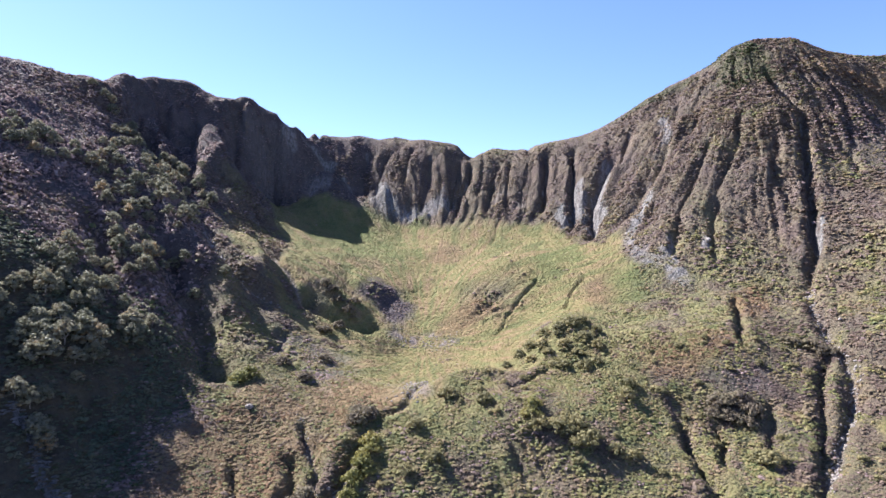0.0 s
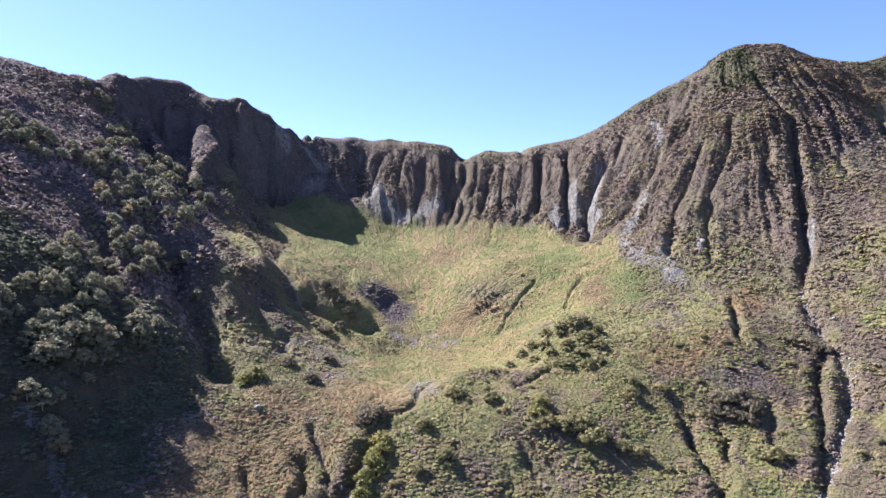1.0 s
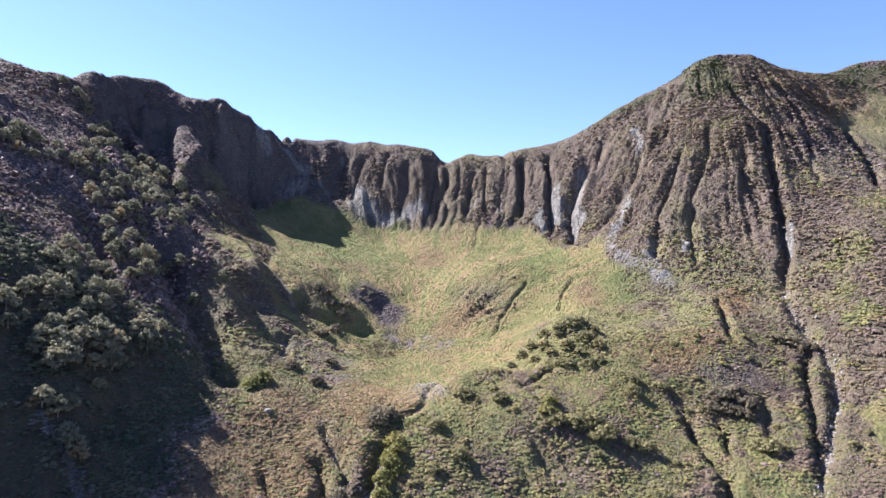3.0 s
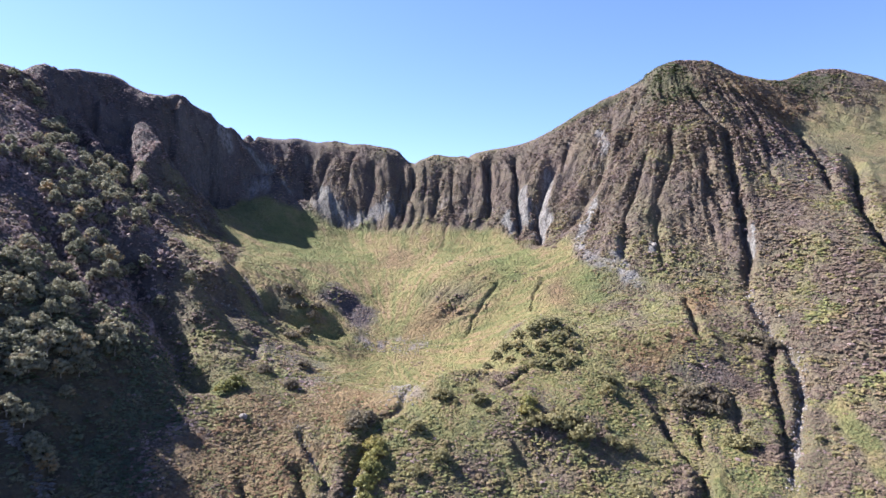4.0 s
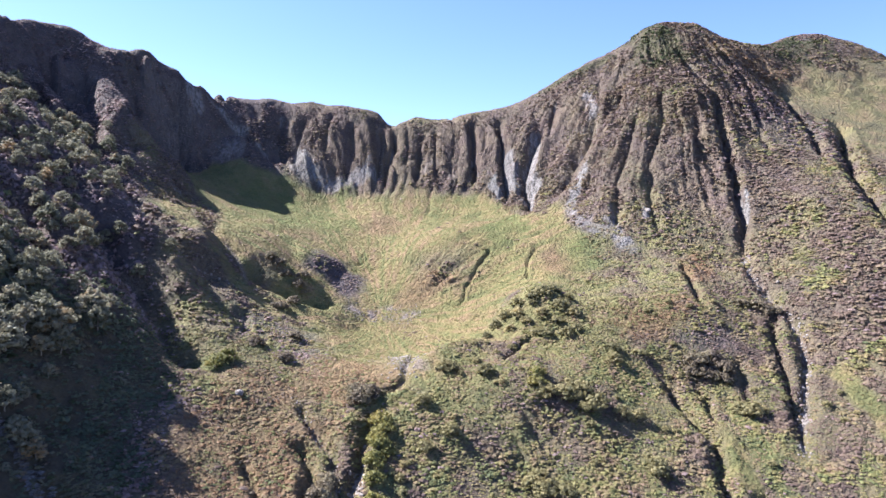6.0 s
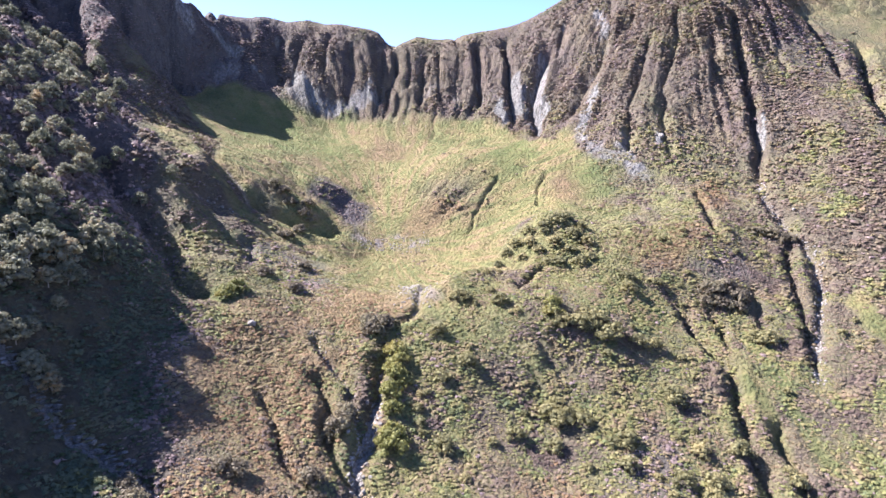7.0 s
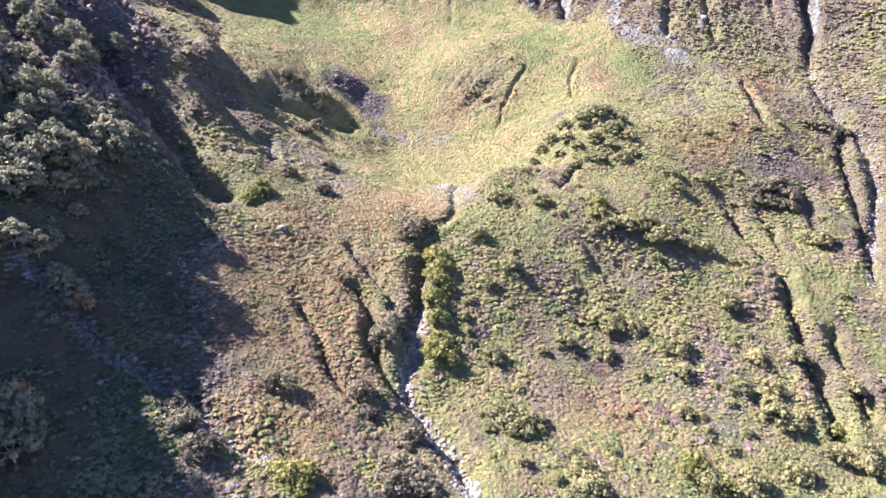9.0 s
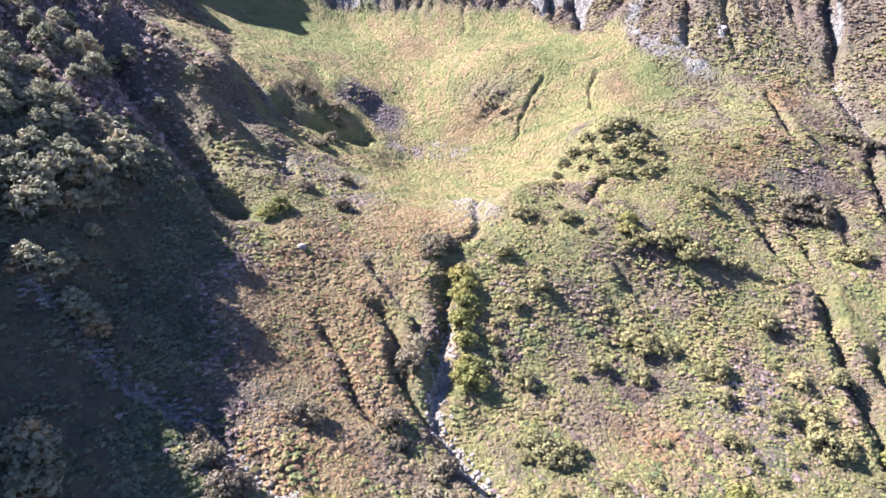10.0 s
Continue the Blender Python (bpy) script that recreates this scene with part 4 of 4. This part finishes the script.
def plant_scrub():
    shapes = [tuft(RNG) for _ in range(14)]
    plain = [tuft(RNG, 9, 0.52, 0.45) for _ in range(14)]
    everywhere = lambda x, y: 1 - 0 * x
    beds = []
    for count, x0, x1, y0, y1, r0, r1 in ((52000, -105, 140, 130, 262, 0.35, 0.8), (9000, -240, -100, 130, 262, 0.5, 1.0), (9000, 140, 270, 150, 262, 0.5, 1.1), (26000, -90, 290, 255, 400, 0.45, 0.95), (14000, -262, -85, 255, 420, 0.5, 1.1), (66000, -230, 300, 350, 506, 0.4, 0.85), (7500, 280, 395, 300, 450, 0.4, 0.9), (3500, -62, 70, 268, 362, 0.4, 0.8)):
        q = sow(count, x0, x1, y0, y1, lambda x, y: np.minimum(1, np.hypot(1, cover_at("grade", x, y)) / 1.9) if y1 > 450 else everywhere(x, y))
        grow = 1 + 0.5 * rough(q[:, 0], q[:, 1], 11, 3, 77) + 0.35 * step(140, 175, q[:, 0]) + 0.5 * (RNG.uniform(0, 1, len(q)) > 0.9)
        beds.append(np.c_[q, RNG.uniform(r0, r1, len(q)) * np.clip(grow, 0.6, 1.9)])
    beds = np.vstack(beds)
    p, size = beds[:, :2], beds[:, 2]
    bare, green, rust, heath = scrub_kind(p[:, 0], p[:, 1])
    q = RNG.uniform(0, 1, len(p))
    alive = RNG.uniform(0, 1, len(p)) > bare
    crest = along(p[:, 0], p[:, 1], [(a, b) for a, b, _ in CREST_WEST + CREST_HEAD + CREST_EAST])[0] < 4
    crest |= height_at(p[:, 0], p[:, 1] + 4) < height_at(p[:, 0], p[:, 1]) - 2.2
    size = np.where(crest, 0.5 * size, size)
    mixed = 0.5 + 0.5 * rough(p[:, 0], p[:, 1], 12, 3, 91)
    # scrub in the dark leaf colour that deepens the valley shade
    is_shade_scrub = RNG.uniform(0, 1, len(p)) < 0.9 * cover_at("alder", p[:, 0], p[:, 1])
    is_pine = ~is_shade_scrub & (q < 1.1 * cover_at("pine", p[:, 0], p[:, 1]))
    is_rust = ~is_pine & ~is_shade_scrub & (q < rust * 0.8)
    # extra twig scrub on the west and walls also brings a greyer shade tone
    is_heath = ~is_rust & ~is_pine & ~is_shade_scrub & (q < heath * 0.6 + 0.05 * mixed + 0.55 * cover_at("west", p[:, 0], p[:, 1]) + (0.45 - 0.25 * step(40, 90, p[:, 0])) * step(0.7, 1.2, cover_at("grade", p[:, 0], p[:, 1])) * step(-0.4, 0.5, rough(p[:, 0], p[:, 1], 20, 3, 92)))
    is_olive = ~is_rust & ~is_heath & ~is_pine & ~is_shade_scrub & (0.3 * RNG.uniform(0, 1, len(p)) + 0.9 * mixed < 0.16 + 1.05 * green)
    gentle = (p[:, 1] < 275) | ((cover_at("grade", p[:, 0], p[:, 1]) < 0.8) & (p[:, 0] > -85))
    is_olive &= gentle | (RNG.uniform(0, 1, len(p)) < 0.55)
    is_brown = ~(is_rust | is_heath | is_olive | is_pine | is_shade_scrub)
    for name, which, mat, label in (("alder_scrub", is_shade_scrub, SHADE_SCRUB_LEAF, "green scrub coloured dark for the shade of the valley"), ("dwarf_pine", is_pine, PINE_LEAF, "dark green dwarf pine on the summits"), ("rust_scrub", is_rust, RUST_LEAF, "rust-red autumn scrub on the slopes"), ("twig_scrub", is_heath, HEATH_LEAF, "leafless purple-grey twig scrub on the slopes"),
                                    ("olive_scrub", is_olive, OLIVE_LEAF, "olive green scrub covering the slopes"), ("brown_scrub", is_brown, BROWN_LEAF, "brown autumn scrub covering steep slopes")):
        k = which & alive
        for near in (True, False):
            here = k & (gentle == near)
            if here.any():
                strew(name, p[here], size[here], shapes if near else plain, mat, label + (" and gentle banks" if near else " below the ridge"), "scrub")


def plant_grass():
    shapes = [tuft(RNG, 6, 0.5, 0.3) for _ in range(8)]
    p = sow(72000, -130, 230, 140, 470, lambda x, y: cover_at("grass", x, y) * (1 - cover_at("scree", x, y)))
    strew("tussock_grass", p, RNG.uniform(0.3, 0.65, len(p)), shapes, TUSSOCK, "yellow-green tussock grass on the basin floor", "grass", 0.1)


plant_scrub()
plant_grass()


# ---- trees, bushes, stones ----
def part(name, me, mat, parent, label=""):
    ob = new(name, me)
    if not me.materials:
        me.materials.append(mat)
    ob.parent = parent
    return tagged(ob, label)


def limb(a, b, r0, r1, sides=6):
    """A tapered, slightly bent branch from a to b."""
    a, b = np.array(a, float), np.array(b, float)
    way = (b - a) / np.linalg.norm(b - a)
    u = np.cross(way, (0.3, 0.9, 0.2))
    u /= np.linalg.norm(u)
    w = np.cross(way, u)
    rings = []
    for k, t in enumerate((0, 0.5, 1)):
        mid = a + (b - a) * t + u * 0.06 * np.linalg.norm(b - a) * (t == 0.5)
        r = r0 + (r1 - r0) * t
        rings.append([mid + r * (u * math.cos(q) + w * math.sin(q)) for q in np.arange(sides) * 2 * math.pi / sides])
    v = np.array(rings).reshape(-1, 3)
    f = [(k * sides + i, k * sides + (i + 1) % sides, (k + 1) * sides + (i + 1) % sides, (k + 1) * sides + i) for k in range(2) for i in range(sides)]
    return v, np.array(f)


def joined(pieces):
    vs, fs, n = [], [], 0
    for v, f in pieces:
        vs.append(v)
        fs.append(f + n)
        n += len(v)
    return np.vstack(vs), fs


def clump(rng, centre, r, cards, card):
    v, f = BALL_1
    v = v * (1 + 0.2 * rng.uniform(-1, 1, (len(v), 1))) * (0.62, 0.62, 0.5) * r + centre
    way = rng.normal(0, 1, (cards, 3))
    way[:, 2] = np.abs(way[:, 2]) - 0.25
    way /= np.linalg.norm(way, axis=1)[:, None]
    cv, cf = leaf_cards(centre + way * (0.95, 0.95, 0.78) * r * rng.uniform(0.8, 1.2, (cards, 1)), way, card, rng, 0.4)
    return [(v, f), (cv, cf)]


def tree_shape(seed):
    """Trunk, limbs and crown of a low, spreading mountain birch about 5 m high."""
    rng = np.random.default_rng(seed)
    lean = rng.uniform(-0.4, 0.4, 2)
    top = np.array([lean[0], lean[1], 1.3])
    trunk = [limb((0, 0, -1.2), top, 0.15, 0.09)]
    limbs, leaves = [], []
    for k in range(19):
        q = k * 2.4 + rng.uniform(-0.4, 0.4)
        rise = 1 - (k + 0.5) / 19
        out = 2.05 * math.sqrt(1 - rise ** 1.6) * rng.uniform(0.75, 1.12)
        tip = top + (math.cos(q) * out, math.sin(q) * out, -0.5 + 2.9 * rise + rng.uniform(-0.3, 0.3))
        if k % 4 == 1:
            limbs.append(limb(top * rng.uniform(0.55, 1.0), tip, 0.07, 0.025, 5))
        leaves += clump(rng, tip, rng.uniform(0.5, 0.95), 34, 0.2)
    out = [mesh_of("trunk", *joined(trunk)), mesh_of("crown", *joined(leaves))]
    return out + [mesh_of("limb", *joined([one])) for one in limbs]


def bush_shape(seed):
    """Stems and foliage of a rounded bush, half width 1."""
    rng = np.random.default_rng(seed)
    stems, leaves = [], []
    for k in range(16):
        q = k * 2.4 + rng.uniform(-0.5, 0.5)
        out = 0.85 * math.sqrt((k + 0.3) / 16) * rng.uniform(0.85, 1.15)
        tip = np.array([math.cos(q) * out, math.sin(q) * out, 0.75 - 0.8 * out * out + rng.uniform(-0.15, 0.15)])
        if k % 5 == 0:
            stems.append(limb((0, 0, -0.4), tip, 0.05, 0.02, 5))
        leaves += clump(rng, tip, rng.uniform(0.24, 0.44), 30, 0.1)
    return [mesh_of("foliage", *joined(leaves))] + [mesh_of("stem", *joined([one])) for one in stems]


def grown(name, shapes, mats, x, y, size, label, category, group):
    """One plant with its parts, turned and sized by chance."""
    z = float(height_at(x, y)[0])
    m = pose(x, y, z - 0.12 * size, 0, 0, float(RNG.uniform(0, 360))) @ Matrix.Diagonal((size, size, size * float(RNG.uniform(0.85, 1.2)), 1))
    root = new(name)
    root.empty_display_size = 0.3
    for me in shapes:
        kind = me.name.split(".")[0]
        part(kind, me, mats[0] if kind in ("trunk", "foliage") else mats[-1] if kind in ("crown", "stem") else BARK, root)
    root.matrix_world = m
    return tagged(root, label, category, group)


TREE_SHAPES = [tree_shape(100 + k) for k in range(6)]
BUSH_SHAPES = {k: [bush_shape(200 + 10 * n + j) for j in range(4)] for n, k in enumerate(("green", "dark", "lime"))}


def plant_trees():
    spots = list(TREES_WEST)
    tries = 0
    while len(spots) < 225 and tries < 12000:
        tries += 1
        x, y = RNG.uniform(-215, -100), RNG.uniform(200, 400)
        if x > -112 - 0.12 * (y - 205) or rough(np.array([x]), np.array([y]), 34, 2, 97)[0] < -0.15:
            continue
        if min((x - a) ** 2 + (y - b) ** 2 for a, b, _ in spots) < 20 or cover_at("bed", np.array([x]), np.array([y]))[0] > 0.3:
            continue
        spots.append((x, y, RNG.uniform(0.55, 1.15)))
    for k, (x, y, s) in enumerate(spots):
        grown("tree", TREE_SHAPES[k % 6], (BARK, TREE_LEAF), x, y, 1.5 * s, "small mountain birch with thinning olive autumn leaves" if k % 9 else "small mountain birch turning yellow-orange", "tree", "birches on the western slope")


def plant_bushes():
    for spots, kind, mat, label in ((BUSHES_APRON, "green", GREEN_LEAF, "rounded dark green bush on the open slope"), (BUSHES_DARK, "dark", DARK_LEAF, "dark brown-green alder bush on the slope"),
                                    (BUSHES_LIME, "lime", LIME_LEAF, "bright yellow-green bush beside the ravine")):
        cluster = []
        for x, y, size in spots:
            cluster.append((x, y, size * (0.95 if size > 1.4 else 1.15)))
            for n in range(1 if size > 1.5 else 0):
                way = float(RNG.uniform(0, 6.28))
                cluster.append((x + 1.9 * size * math.cos(way), y + 1.9 * size * math.sin(way), size * float(RNG.uniform(0.5, 0.8))))
        spots = cluster
        while kind == "green" and len(spots) < 205:
            x, y = float(RNG.uniform(-30, 150)), float(RNG.uniform(140, 262))
            if rough(np.array([x]), np.array([y]), 22, 2, 95)[0] > 0.0 and cover_at("grass", np.array([x]), np.array([y]))[0] < 0.3:
                spots.append((x, y, float(RNG.uniform(0.35, 0.85))))
        for k, (x, y, s) in enumerate(spots):
            grown("bush", BUSH_SHAPES[kind][k % 4], (mat, BARK), x, y, s * 2.3, label, "bush", kind + " bushes")


def stone_shape(seed, level=BALL_1, jag=0.28, flat=0.75):
    rng = np.random.default_rng(seed)
    v, f = level
    v = v * (1 + rng.uniform(-jag, jag, (len(v), 1))) * (1.0, rng.uniform(0.65, 0.95), flat)
    return v, f, np.zeros((0, 4), int)


def lay_stones():
    shapes = [stone_shape(300 + k) for k in range(8)]
    slabs = [stone_shape(340 + k, BALL_1, 0.2, 0.22) for k in range(6)]
    def beside(line, n, spread, r0, r1):
        p = np.array(line, float)
        run = np.r_[0, np.cumsum(np.hypot(*np.diff(p, axis=0).T))]
        s = RNG.uniform(0, run[-1], n)
        q = np.c_[np.interp(s, run, p[:, 0]), np.interp(s, run, p[:, 1])] + RNG.normal(0, spread, (n, 2))
        return q, RNG.uniform(r0, r1, n) ** 1.5
    for name, line, n, spread, mat, kinds, r0, r1, label in (
            ("ravine_stones", RAVINES[1][2][2:], 1500, 1.1, STONE, shapes, 0.3, 1.05, "pale grey stones in the bed of the ravine"),
            ("rill_stones", RAVINES[2][2], 200, 0.8, STONE, shapes, 0.2, 0.7, "grey stones in a narrow gully"),
            ("gully_stones", APRON_RILLS[0][2], 650, 1.0, STONE, shapes, 0.25, 0.85, "pale stones in the eastern stream gully"),
            ("stream_stones", WEST_STREAMS[1][2][5:], 420, 1.2, STONE, shapes, 0.25, 0.85, "pale stones along the western stream bed"),
            ("stream_slabs", WEST_STREAMS[1][2][:6], 480, 1.2, SLAB, slabs, 0.5, 1.3, "dark wet rock slabs in the shaded stream bed"),
            ("side_stones", WEST_SPUR_GULLIES[0][2], 300, 1.2, STONE, shapes, 0.3, 0.9, "grey stones in the steep western gully"),
            ("basin_stones", [(-12, 272), (-6, 258), (-14, 240)], 420, 3.6, STONE, shapes, 0.2, 0.75, "scattered pale stones on the basin floor"),
            ("scree_stones", [(-24, 321), (2, 313), (8, 311)], 220, 2.5, STONE, shapes, 0.2, 0.7, "grey scree stones in the grass")):
        q, r = beside(line, n, spread, r0, r1)
        strew(name, q, r, kinds, mat, label, "stones", 0.1)
    meshes = []
    for k in range(5):
        v, f, _ = stone_shape(360 + k, BALL_2, 0.16, 0.8)
        me = mesh_of("boulder", v, [f], False)
        me.materials.append(STONE)
        meshes.append(me)
    for k, (x, y, s) in enumerate(BOULDERS):
        ob = new("boulder", meshes[k % 5])
        ob.matrix_world = pose(x, y, float(height_at(x, y)[0]) + 0.25 * s, 0, 0, 70 * k) @ Matrix.Diagonal((s, s, s, 1))
        tagged(ob, "pale grey angular boulder lying on the slope", "boulder", "boulders")


plant_trees()
plant_bushes()
lay_stones()
